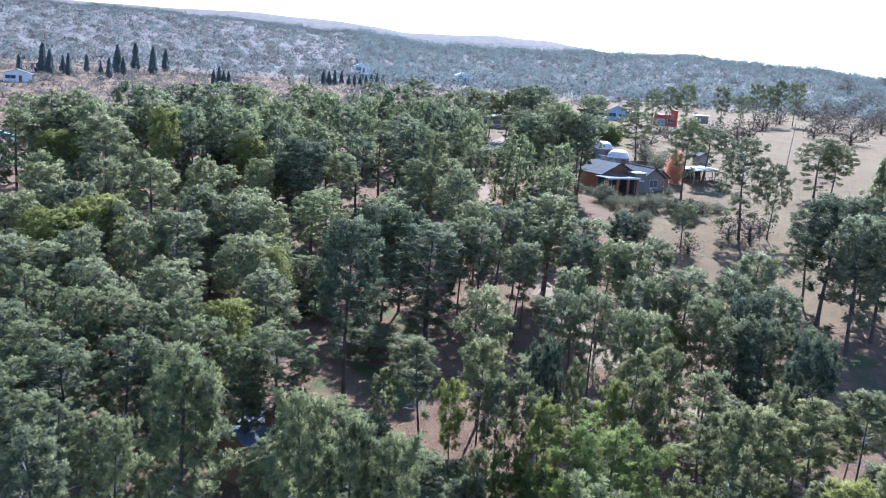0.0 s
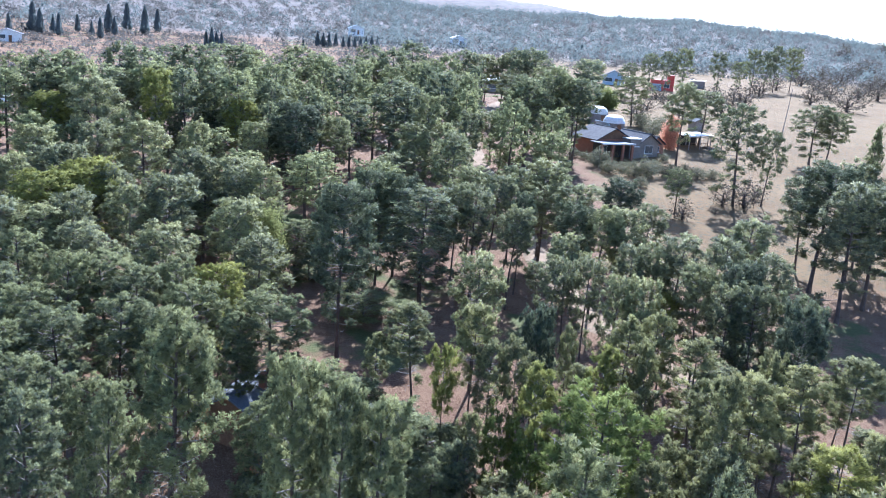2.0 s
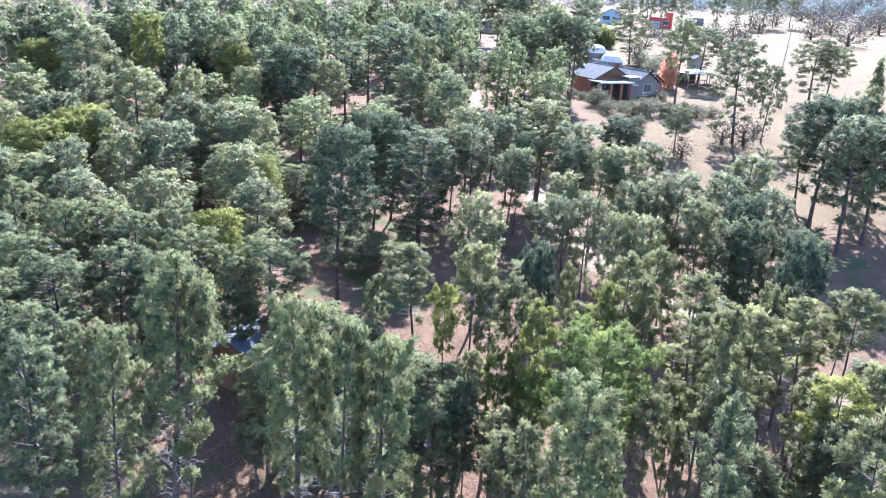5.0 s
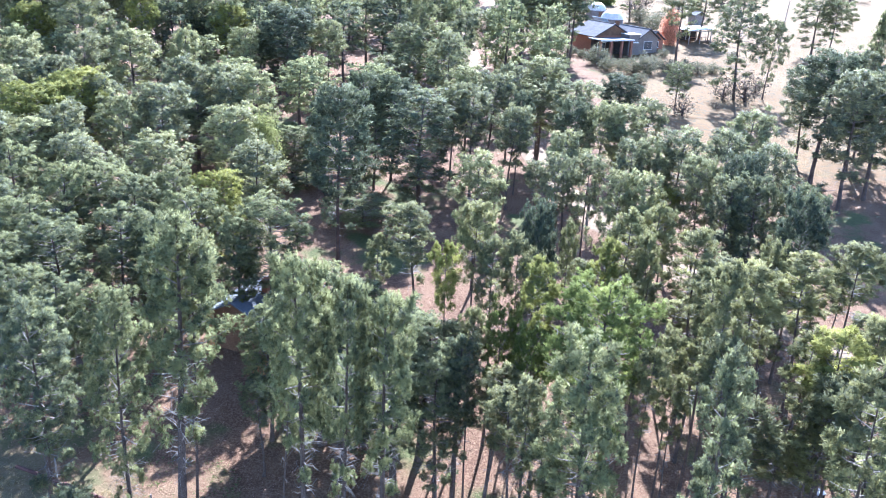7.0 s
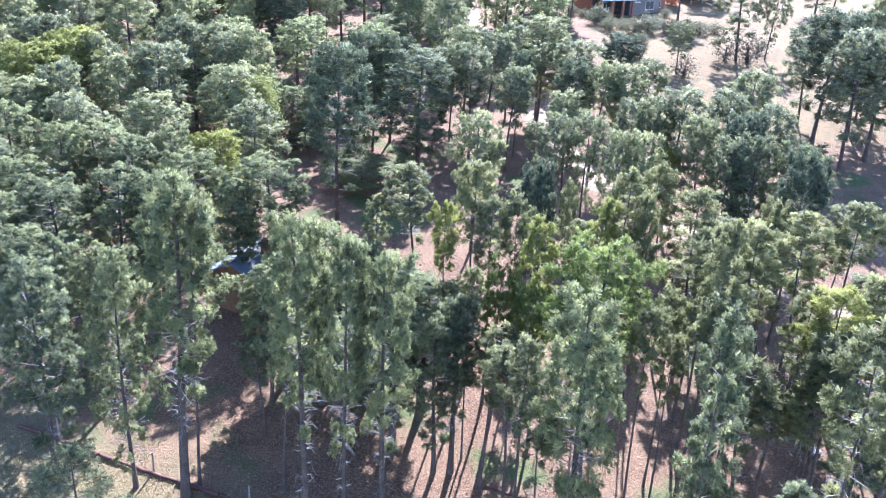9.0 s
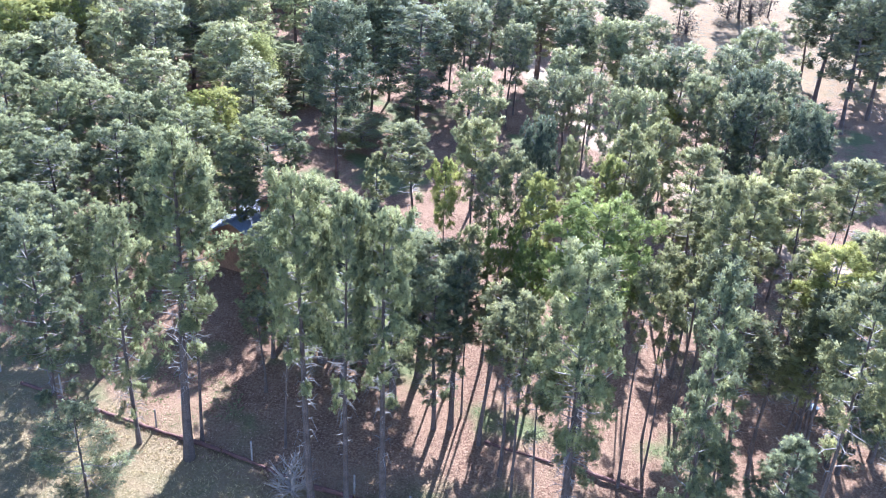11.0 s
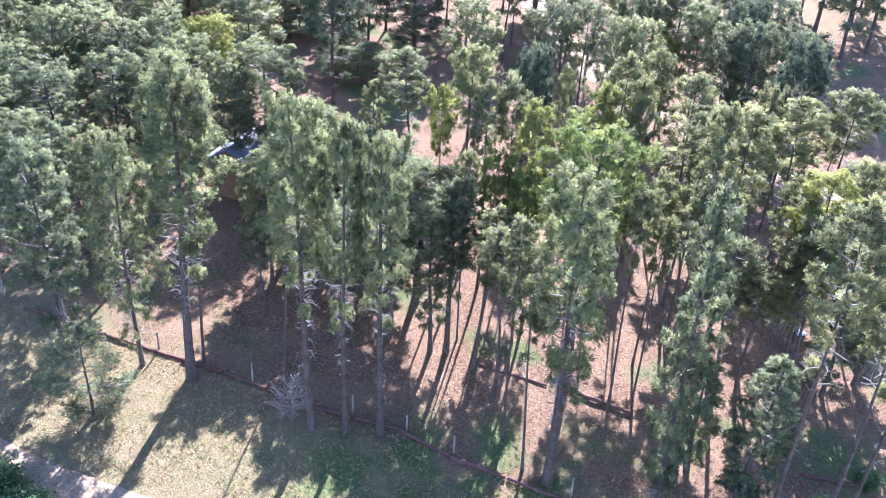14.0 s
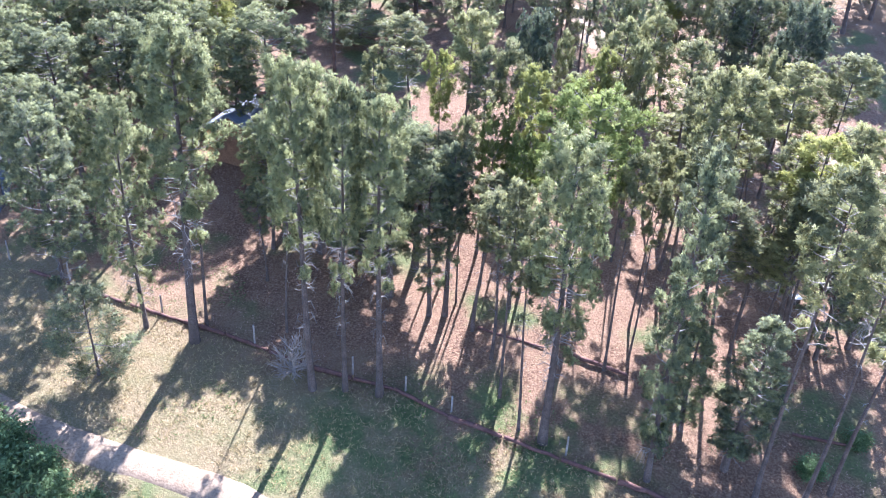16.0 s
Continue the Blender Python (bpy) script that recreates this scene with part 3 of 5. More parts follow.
RIGHT_STAND = (
    (32.8, 83.5, 13.1, 2.63, "n"), (28.8, 77.5, 13.1, 2.32, "n"), (32.2, 73.9, 13.1, 2.27, "n"), (28.3, 71, 13.1, 1.85, "d"), (25.1, 71.8, 12.6, 1.84, "n"), (30.9, 65.2, 13.1, 2.24, "n"), (28, 66, 13.1, 1.93, "n"), (47.5, 99.3, 15.9, 3.92, "d"), (48.1, 106.3, 12.2, 2.47, "n"), (47.1, 90.9, 15.8, 3.38, "n"), (51.7, 95.1, 14.5, 3.58, "d"), (56.8, 108.7, 19.2, 1.94, "k"), (69.5, 126, 15.1, 1.42, "k"), (53.8, 104.4, 14.9, 2.79, "n"), (57.8, 99.4, 14.9, 4.18, "n"),)
MEADOW_PINES = (
    (49.1, 134.8, 16.4, 4.34, "t"), (54.2, 135.6, 12.4, 2.31, "t"), (76.4, 171.8, 12.2, 4.46, "t"), (78.7, 169.3, 11.1, 3.44, "t"), (57.4, 183, 11.9, 3.79, "h"), (46.9, 161, 15.6, 3.09, "h"), (47.4, 205.8, 11.6, 4.45, "t"),)
YARD_EDGE = (
    (17, 154.3, 15.2, 3.89, "t"), (21.9, 166.2, 15.6, 3.98, "h"), (26.1, 158.2, 15.3, 3.8, "t"), (28, 183.6, 8.7, 3.43, "h"), (10.8, 150.9, 9.5, 3.4, "h"), (21.1, 166.1, 8.9, 2.87, "h"), (3.8, 151.1, 15, 2.99, "h"), (12.3, 225.1, 12.7, 4.16, "h"), (3.7, 108.6, 14, 2.45, "h"), (-0.4, 127.2, 15, 2.18, "h"), (19.3, 225.2, 13.4, 3.57, "h"), (26.1, 247.2, 13.1, 3.93, "h"), (43.5, 245.8, 12.2, 3.95, "h"), (5.5, 127.7, 13, 2.2, "h"), (15.9, 193.3, 10.9, 2.81, "h"),)
FAR_STAND = (
    (-67.4, 141.9, 14.1, 3.6, "n"), (-58.3, 130.7, 16.6, 3.3, "n"), (-56.1, 135.4, 16.2, 4.2, "n"), (-49.4, 126.8, 16.2, 2.7, "n"), (-51.4, 144.8, 16.9, 3, "n"), (-48.2, 142.2, 16.6, 4, "n"), (-49.4, 163.8, 14.8, 4.2, "n"), (-39.7, 150.3, 16.9, 3.6, "n"), (-37, 163.8, 15.8, 4.2, "n"), (-36.5, 176, 14.1, 3.6, "n"), (-25.7, 142, 15.8, 3.3, "n"), (-27.5, 175.2, 15.2, 4.1, "n"), (-22.3, 170.2, 14.4, 3.4, "n"), (-15.4, 147.3, 15.2, 2.9, "n"), (-16.1, 173.6, 14.1, 3.4, "n"), (-13.8, 184.8, 15.5, 3.7, "n"), (-7.7, 180.1, 15.8, 3.6, "n"), (-5, 203.3, 15.5, 4, "n"), (-0.4, 146.3, 16.6, 2.4, "n"), (1.4, 140.7, 16.6, 2.8, "n"), (6.9, 205.6, 14.4, 4.1, "n"), (24.4, 216.9, 15.2, 4.2, "n"),)
FAR_STAND_B = (
    (21.8, 158.4, 16.9, 3.2, "n"), (35.7, 204.4, 14.4, 4.1, "n"), (13.2, 227.3, 12.2, 2.7, "n"), (17.4, 224.3, 12.7, 2.7, "n"), (20.4, 215.5, 15, 2.9, "n"), (16.8, 150.6, 15.2, 3.5, "n"), (18.4, 162.5, 12.6, 2.7, "n"), (26.1, 156, 15.2, 3.2, "n"), (9.3, 199.8, 11.4, 2.6, "n"), (-56, 127, 14.4, 3.7, "n"), (-54.1, 128.4, 14.8, 3.7, "n"), (-45.4, 118.3, 15.8, 3.8, "n"), (-49.1, 136.9, 14.1, 4.2, "n"), (-38.8, 122.4, 16.6, 2.1, "y"), (-36.4, 128.8, 15.8, 3.1, "n"), (-33.4, 133.2, 15.5, 2.7, "n"), (-28.6, 130.6, 15.8, 3.5, "n"), (-25, 133.9, 14.4, 3.1, "n"), (-19, 133.9, 14.1, 2.7, "n"), (-6.6, 142, 14.8, 3.3, "n"), (-3.6, 135.1, 14.8, 4, "n"),)
MEADOW_FAR_PINES = (
    (58.4, 266.6, 11.2, 3, "t"), (70.4, 288.1, 13.6, 3.2, "t"), (77.4, 293.5, 14.4, 3, "t"), (82.9, 292.6, 15.5, 3.3, "t"), (95.9, 297.2, 15.4, 3, "t"), (104.9, 303.9, 12.2, 2.6, "t"), (119.1, 329.1, 16.2, 3.4, "t"), (126, 334.5, 15.7, 3.3, "t"), (131.2, 338.6, 17.9, 3.4, "t"), (140.8, 346, 17, 3.4, "t"),)
HOUSE_SHRUBS = ((31.2, 156.0, 3.2), (32.3, 151.0, 2.3), (35.3, 153.2, 1.9), (36.4, 149.6, 2.7), (38.8, 150.4, 3.1), (41.5, 155.5, 2.1), (29.3, 160.9, 1.5), (27.4, 162.5, 1.8), (43.2, 151.9, 2.3), (45.7, 151.5, 2.5), (48.1, 151.2, 2.3), (51.0, 152.2, 1.9), (45.3, 164.6, 1.6), (32.2, 143.3, 1.6), (36.1, 142.7, 1.8), (24.9, 152.5, 1.9), (49.7, 192.6, 3.4), (49.6, 203.8, 3.6), (53.9, 202.1, 3.3), (58.7, 164.8, 1.6), (35.6, 165.7, 1.6), (42.4, 143.0, 1.6))
BARE_TREES = ((38.5, 125.0, 3.0), (47.4, 134.6, 3.4), (50.8, 134.0, 4.2), (54.4, 139.9, 2.4), (44.8, 129.4, 1.1), (68.0, 252.0, 4.5), (70.2, 274.9, 4.1), (65.1, 228.7, 3.5), (82.1, 246.4, 5.8), (96.0, 278.6, 5.8), (90.7, 282.4, 5.1), (97.6, 272.5, 5.7), (117.6, 315.8, 5.8), (137.1, 350.5, 6.0), (65.7, 212.5, 3.2), (79.0, 273.9, 3.8), (52.7, 224.1, 3.7), (59.3, 239.9, 3.9))
MEADOW_TREES = ((129.2, 297.5, 6.0), (147.2, 323.6, 7.0), (159.3, 361.9, 6.8), (133.7, 280.0, 7.4), (191.9, 412.5, 7.8), (163.7, 335.5, 5.9), (189.4, 379.2, 6.7), (171.6, 335.8, 7.0), (211.5, 410.7, 7.3), (162.8, 388.1, 6.7), (172.9, 423.0, 6.0), (234.6, 491.9, 8.6), (271.2, 549.7, 9.7), (451.7, 887.7, 15.8), (344.9, 745.0, 11.9), (195.4, 442.8, 7.0))
CYPRESSES = ((-162.2, 334.8, 7.9), (-162.1, 354.2, 12.3), (-156.7, 348.7, 10.1), (-154.2, 354.8, 7.7), (-148.0, 345.6, 8.9), (-152.4, 374.0, 7.5), (-141.3, 361.0, 6.1), (-143.0, 384.1, 12.4), (-136.3, 372.6, 7.9), (-142.7, 405.5, 13.0), (-129.4, 390.0, 12.5), (-131.1, 412.6, 10.9), (-132.4, 346.7, 8.3), (-90.6, 345.0, 6.6), (-88.3, 344.7, 8.0), (-87.0, 346.8, 6.6), (-85.6, 349.2, 6.2))
HEDGE = ((-58.8, 384.3, 4.1), (-54.8, 400.2, 7.5), (-52.3, 400.5, 6.9), (-50.1, 403.8, 7.0), (-47.9, 412.1, 6.6), (-44.1, 408.5, 5.4), (-41.8, 411.8, 5.5), (-39.1, 412.1, 5.5), (-36.7, 415.3, 5.5), (-34.4, 419.5, 6.1), (-32.4, 427.7, 6.2), (-29.9, 431.9, 5.7))

for stand in (FENCE_ROW, FENCE_ROW_B, BEHIND_FENCE, LEFT_EDGE, CABIN_SHADE_PINES, YOUNG_STAND, YOUNG_STAND_B, LEFT_STAND, MIDDLE_LEFT, MIDDLE_LEFT_B, GLADE, MIDDLE_STAND, MIDDLE_STAND_B, RIGHT_STAND, MEADOW_PINES, YARD_EDGE, FAR_STAND, FAR_STAND_B, MEADOW_FAR_PINES):
    for row in stand:
        plant(*row)

# between these trees the wood goes on, but for the glades, the yards and the meadow
GLADES = ((-6, 85, 10, 17), (13, 97, 4, 18), (22, 82, 5, 12), (40, 166, 27, 32), (9, 160, 5, 16), (-78, 158, 20, 26), (-5, 58, 6, 9), (-13, 60, 5, 9), (24, 258, 14, 16), (-27, 52, 6, 9))


def in_wood(x, y):
    if x > 15 + 0.05 * y and y > 72 or x > 0.045 * y and y > 132:
        return False
    if y + 0.5 * x < 46 or abs(x) > 0.60 * y + 14 or y > np.interp(x / y, (-0.5, -0.31, -0.12, 0.01, 0.08), (126, 147, 172, 188, 190)):
        return False
    return all(((x - a) / c) ** 2 + ((y - b) / d) ** 2 > 1 for a, b, c, d in GLADES)


# made-up shorter pines, added among the young ones to shade the litter
for k in range(400):
    x, y = rng.uniform(7, 36), rng.uniform(40, 60)
    if y + 0.5 * x > 54 and all((x - a) ** 2 + (y - b) ** 2 > 6.5 for a, b in STANDING):
        plant(x, y, rng.uniform(7.5, 10.5), rng.uniform(1.1, 1.7))

far_trees = []
for k in range(4600):
    x, y = rng.uniform(-190, 60), 46 + 240 * rng.random() ** 1.15
    gap = (5.4 if y < 125 else 4.4) + 0.004 * y
    if y < 74 and x > -12 or y < 60 or y < 98 and x > -12 or y < 120 and x > 5:
        continue
    if in_wood(x, y) and all((x - a) ** 2 + (y - b) ** 2 > gap * gap for a, b in STANDING):
        h, r = (rng.uniform(9.0, 12.5) if y < 125 else rng.uniform(12.0, 16.0)), rng.uniform(2.2, 3.3)
        if y < 92:
            plant(x, y, h, r)
        else:
            far_trees.append((x, y, h, r))
            STANDING.append((x, y))


def joined_wood(trees):
    """Many alike trees: their crowns in one mesh, their trunks in another."""
    kinds = []
    for me in [o.data for t in FAR for o in t.children if o.name.startswith("crown")]:
        co, no, at = np.empty(len(me.vertices) * 3), np.empty(len(me.loops) * 3), np.empty(len(me.loops), dtype=np.int32)
        me.vertices.foreach_get("co", co)
        me.corner_normals.foreach_get("vector", no)
        me.loops.foreach_get("vertex_index", at)
        at_vertex = np.zeros((len(me.vertices), 3))
        at_vertex[at] = no.reshape(-1, 3)
        kinds.append((co.reshape(-1, 3), at.reshape(-1, 3), at_vertex))
    crowns, faces, leaning, trunks, n = [], [], [], [], 0
    for x, y, h, r in trees:
        crown, tri, normals = rng.choice(kinds)
        s = h / 16.0
        wide = 1.05 * r / 2.6
        w = rng.uniform(0, 6.28)
        turn = np.array(((math.cos(w), math.sin(w), 0), (-math.sin(w), math.cos(w), 0), (0, 0, 1)))
        z = float(ground_z(x, y)) - 0.05
        crowns.append((crown @ turn) * np.array((wide, wide, s)) + np.array((x, y, z)))
        faces.append(tri + n)
        leaning.append(normals @ turn)
        n += len(crown)
        trunks.append(tube([(x, y, z - 0.3), (x + rng.gauss(0, 0.15), y, z + h * 0.5), (x + rng.gauss(0, 0.25), y, z + h * 0.95)], [0.24, 0.16, 0.04], 5))
    tagged(new("pine_wood", tri_mesh("pine_wood", np.concatenate(crowns), NEEDLES_FAR, np.concatenate(faces), np.concatenate(leaning))), "dense wood of green pine crowns", "wood", kind="stuff")
    v, f = joined(trunks)
    tagged(new("pine_trunks", mesh_from("pine_trunks", v, f, BARK)), "bare brown trunks of the dense pine wood", "wood", kind="stuff")


joined_wood(far_trees)
for tree in NEAR + SLIM + MID + HIGH + FAR + YELLOW + YELLOW_MID + DARK + SPARSE + FULL + CONE + SMALL + ROUND + DENSE + LOW + COLUMN:
    for o in list(tree.children) + [tree]:
        bpy.data.objects.remove(o)


# ---- far hillsides ----
def hillside(name, seed, count, side_from, side_to, near, far, size, mat, label, tall=0.9):
    """Far crowns, each an airy cloud of small leaves."""
    rng = np.random.default_rng(seed)
    side = rng.uniform(side_from, side_to, count)
    dist = near + (far - near) * rng.random(count) ** 0.75
    x, y = np.sin(side) * dist, np.cos(side) * dist
    c = np.stack((x, y, ground_z(x, y)), -1)
    r = size * rng.uniform(0.5, 1.25, count) * (0.8 + 0.4 * (dist / 900))
    n = 48
    d = rng.normal(0, 1, (count, n, 3))
    d /= np.linalg.norm(d, axis=2, keepdims=True)
    d[..., 2] = np.abs(d[..., 2]) * tall * rng.uniform(0.7, 1.4, (count, 1))
    p = c[:, None] + d * r[:, None, None] * rng.uniform(0.55, 1.0, (count, n, 1))
    a, b = rng.normal(0, 0.15, (2, count, n, 3)) * r[:, None, None]
    lean = d + rng.normal(0, 0.25, d.shape)
    lean /= np.linalg.norm(lean, axis=2, keepdims=True)
    tri = np.stack((p - a * 0.5, p + a * 0.5, p + b), 2)
    back = np.sum(np.cross(a, b) * lean, axis=2) < 0
    tri[back] = tri[back][:, [1, 0, 2]]
    ob = new(name, tri_mesh(name, tri.reshape(-1, 3), mat, None, np.repeat(lean[:, :, None], 3, 2).reshape(-1, 3)))
    return tagged(ob, label, "vegetation", kind="stuff")


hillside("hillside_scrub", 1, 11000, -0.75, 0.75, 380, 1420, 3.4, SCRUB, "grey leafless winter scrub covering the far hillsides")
hillside("valley_scrub", 4, 1900, -0.75, -0.25, 150, 420, 1.9, SCRUB, "grey leafless scrub beyond the pine wood")
hillside("valley_scrub", 5, 900, -0.25, 0.06, 205, 420, 1.9, SCRUB, "grey leafless scrub beyond the pine wood")
hillside("hillside_wood", 2, 6500, -0.10, 0.75, 420, 1400, 3.6, HAZED_HILL_WOOD, "evergreen woodland on the far slope, its colour blued by haze", 1.7)
hillside("hillside_thicket", 3, 2600, -0.75, -0.02, 420, 1400, 3.4, HAZED_HILL_WOOD, "scattered evergreen trees among winter scrub", 1.3)


# ---- materials of the built things ----
ROAD = plain("pale_dirt_road", (0.215, 0.155, 0.10), (0.30, 0.225, 0.15), 0.7, 0.95, bump=0.6, spec=0.1)
ASPHALT = plain("worn_asphalt", (0.085, 0.09, 0.10), (0.15, 0.15, 0.155), 0.6, 0.9)
SLATE = plain("dark_slate_roofing", (0.06, 0.065, 0.075), (0.10, 0.105, 0.115), 1.2, 0.85, 0.0, 0.3, 0.15)
DARK_SHEET = plain("dark_grey_roof_sheets", (0.045, 0.050, 0.060), (0.075, 0.082, 0.095), 1.2, 0.8, 0.0, 0.2, 0.2)
SHEET = plain("grey_roof_sheets", (0.13, 0.14, 0.16), (0.20, 0.215, 0.24), 1.2, 0.85, 0.0, 0.2, 0.2)
WHITE = plain("white_roof_paint", (0.72, 0.72, 0.70), (0.82, 0.82, 0.80), 0.6, 0.6, bump=0.1)
RENDER_WALL = plain("beige_render", (0.22, 0.19, 0.17), (0.28, 0.245, 0.22), 0.7, 0.9)
BRICK = plain("red_brickwork", (0.30, 0.13, 0.08), (0.40, 0.19, 0.12), 2.5, 0.9)
WOOD = plain("brown_boards", (0.14, 0.075, 0.04), (0.24, 0.13, 0.07), 1.5, 0.75)
ORANGE_WOOD = plain("orange_varnished_boards", (0.42, 0.19, 0.07), (0.52, 0.26, 0.11), 1.5, 0.6)
PALE_TWIG = plain("pale_bleached_twigs", (0.22, 0.18, 0.145), (0.32, 0.27, 0.22), 3.0, 0.9)
OLD_WOOD = plain("weathered_grey_wood", (0.24, 0.20, 0.17), (0.38, 0.34, 0.30), 3.0, 0.9)
RED_LOG = plain("red_brown_log_bark", (0.095, 0.045, 0.034), (0.165, 0.085, 0.064), 2.5, 0.95, bump=0.7)
RED_PAINT = plain("red_wall_paint", (0.50, 0.07, 0.06), (0.60, 0.11, 0.09), 0.7, 0.7)
BLUE_PAINT = plain("pale_blue_paint", (0.36, 0.47, 0.58), (0.44, 0.55, 0.64), 0.7, 0.6)
# near-black timber, also used where the shade under a roof is coloured in
DARK_VOID = plain("dark_timber_and_shade", (0.035, 0.03, 0.028), (0.06, 0.05, 0.045), 1.0, 0.8)
RUBBER = plain("black_rubber", (0.02, 0.02, 0.02), (0.03, 0.03, 0.03), 2.0, 0.8)
GRASS_LEAF = foliage("green_grass_blades", (0.07, 0.12, 0.035), (0.14, 0.17, 0.06), 0.4, 0.6)
STRAW = foliage("dry_straw_blades", (0.24, 0.18, 0.09), (0.33, 0.26, 0.13), 0.35, 0.7)
LITTER = foliage("dry_pine_litter_clumps", (0.20, 0.12, 0.08), (0.30, 0.20, 0.14), 0.2, 0.8)
SHRUB_LEAF = foliage("grey_green_shrub_leaves", (0.10, 0.105, 0.075), (0.16, 0.155, 0.09), 0.3, 0.7)
GREEN_BUSH = foliage("fresh_bush_leaves", (0.07, 0.115, 0.05), (0.12, 0.165, 0.07), 0.35, 0.6)


def glass_material():
    m, nt, bsdf = material("window_glass")
    bsdf.inputs["Base Color"].default_value = (0.05, 0.07, 0.09, 1)
    bsdf.inputs["Roughness"].default_value = 0.06
    bsdf.inputs["Specular IOR Level"].default_value = 0.8
    return m


GLASS = glass_material()


# ---- helpers for built things ----
def part(name, bm, mat, parent, label=""):
    me = bpy.data.meshes.new(name)
    bmesh.ops.recalc_face_normals(bm, faces=bm.faces)
    bm.to_mesh(me)
    bm.free()
    me.materials.append(mat)
    ob = new(name, me)
    if parent is not None:
        ob.parent = parent
    return tagged(ob, label)


def block(x0, x1, y0, y1, z0, z1, edge=0.02, bm=None):
    """A bevelled box."""
    bm = bm or bmesh.new()
    made = bmesh.ops.create_cube(bm, size=1.0)["verts"]
    for v in made:
        v.co = Vector(((x0 + x1) / 2 + v.co.x * (x1 - x0), (y0 + y1) / 2 + v.co.y * (y1 - y0), (z0 + z1) / 2 + v.co.z * (z1 - z0)))
    if edge:
        es = list({e for v in made for e in v.link_edges})
        bmesh.ops.bevel(bm, geom=es, offset=edge, segments=1, affect="EDGES", profile=0.5)
    return bm


def prism(outline, y0, y1, bm=None):
    """A solid with an outline in x and z, pushed along y."""
    bm = bm or bmesh.new()
    a = [bm.verts.new((x, y0, z)) for x, z in outline]
    b = [bm.verts.new((x, y1, z)) for x, z in outline]
    n = len(a)
    bm.faces.new(a)
    bm.faces.new(b[::-1])
    for i in range(n):
        bm.faces.new((a[i], b[i], b[(i + 1) % n], a[(i + 1) % n]))
    return bm


def roof_leaf(x0, z0, x1, z1, y0, y1, thick, sheets=0):
    """One slope of a roof, with raised ribs when it is of sheets."""
    d = Vector((x1 - x0, 0, z1 - z0)).normalized()
    n = Vector((-d.z, 0, d.x))
    if n.z < 0:
        n = -n
    o = [(x0, z0), (x1, z1), (x1 + n.x * thick, z1 + n.z * thick), (x0 + n.x * thick, z0 + n.z * thick)]
    bm = prism(o, y0, y1)
    if sheets:
        k = int((y1 - y0) / sheets)
        for i in range(k + 1):
            y = y0 + (y1 - y0) * i / k
            ya, yb = max(y0, y - 0.03), min(y1, y + 0.03)
            q = [(x0 + n.x * thick, z0 + n.z * thick), (x1 + n.x * thick, z1 + n.z * thick), (x1 + n.x * (thick + 0.03), z1 + n.z * (thick + 0.03)), (x0 + n.x * (thick + 0.03), z0 + n.z * (thick + 0.03))]
            prism(q, ya, yb, bm)
    return bm


def gable_wing(house, x0, x1, y0, y1, eave, ridge, wall_mat, roof_mat, over=0.35, sink=0.9, gable_mat=None):
    """Walls and a two-sided roof whose gables look along y."""
    xm = (x0 + x1) / 2
    part("wall", prism([(x0, -sink), (x1, -sink), (x1, eave), (xm, ridge), (x0, eave)], y0, y1), wall_mat, house)
    if gable_mat:
        part("gable_boards", prism([(x0 + 0.25, eave), (x1 - 0.25, eave), (xm, ridge - 0.12)], y0 - 0.05, y0 - 0.004), gable_mat, house)
    slope = (ridge - eave) / (xm - x0)
    for sx, name in ((-1, "roof_slope"), (1, "roof_slope")):
        xe = (x0 - over) if sx < 0 else (x1 + over)
        part(name, roof_leaf(xe, eave - over * slope + 0.02, xm, ridge + 0.02, y0 - over, y1 + over, 0.12), roof_mat, house)
    part("ridge_cap", block(xm - 0.12, xm + 0.12, y0 - over, y1 + over, ridge + 0.10, ridge + 0.20), roof_mat, house)


def window(house, x0, x1, y, z0, z1, name="window"):
    w = part(name, block(x0, x1, y - 0.06, y - 0.004, z0, z1, 0.01), WHITE, house, "white window frame")
    n = 2
    for i in range(n):
        a = x0 + 0.07 + (x1 - x0 - 0.07) * i / n
        b = x0 + (x1 - x0) * (i + 1) / n - (0.07 if i == n - 1 else 0.0)
        part("pane", block(a, b, y - 0.075, y - 0.064, z0 + 0.07, z1 - 0.07, 0), GLASS, w, "dark window glass")
    part("sill", block(x0 - 0.08, x1 + 0.08, y - 0.14, y - 0.002, z0 - 0.07, z0 - 0.01, 0.01), WHITE, w)
    return w


def stand(name, x, y, yaw, label, category, dz=0.0, group="", kind=""):
    ob = new(name)
    ob.matrix_world = pose(x, y, float(ground_z(x, y)) + dz, 0, 0, yaw)
    return tagged(ob, label, category, group, kind)


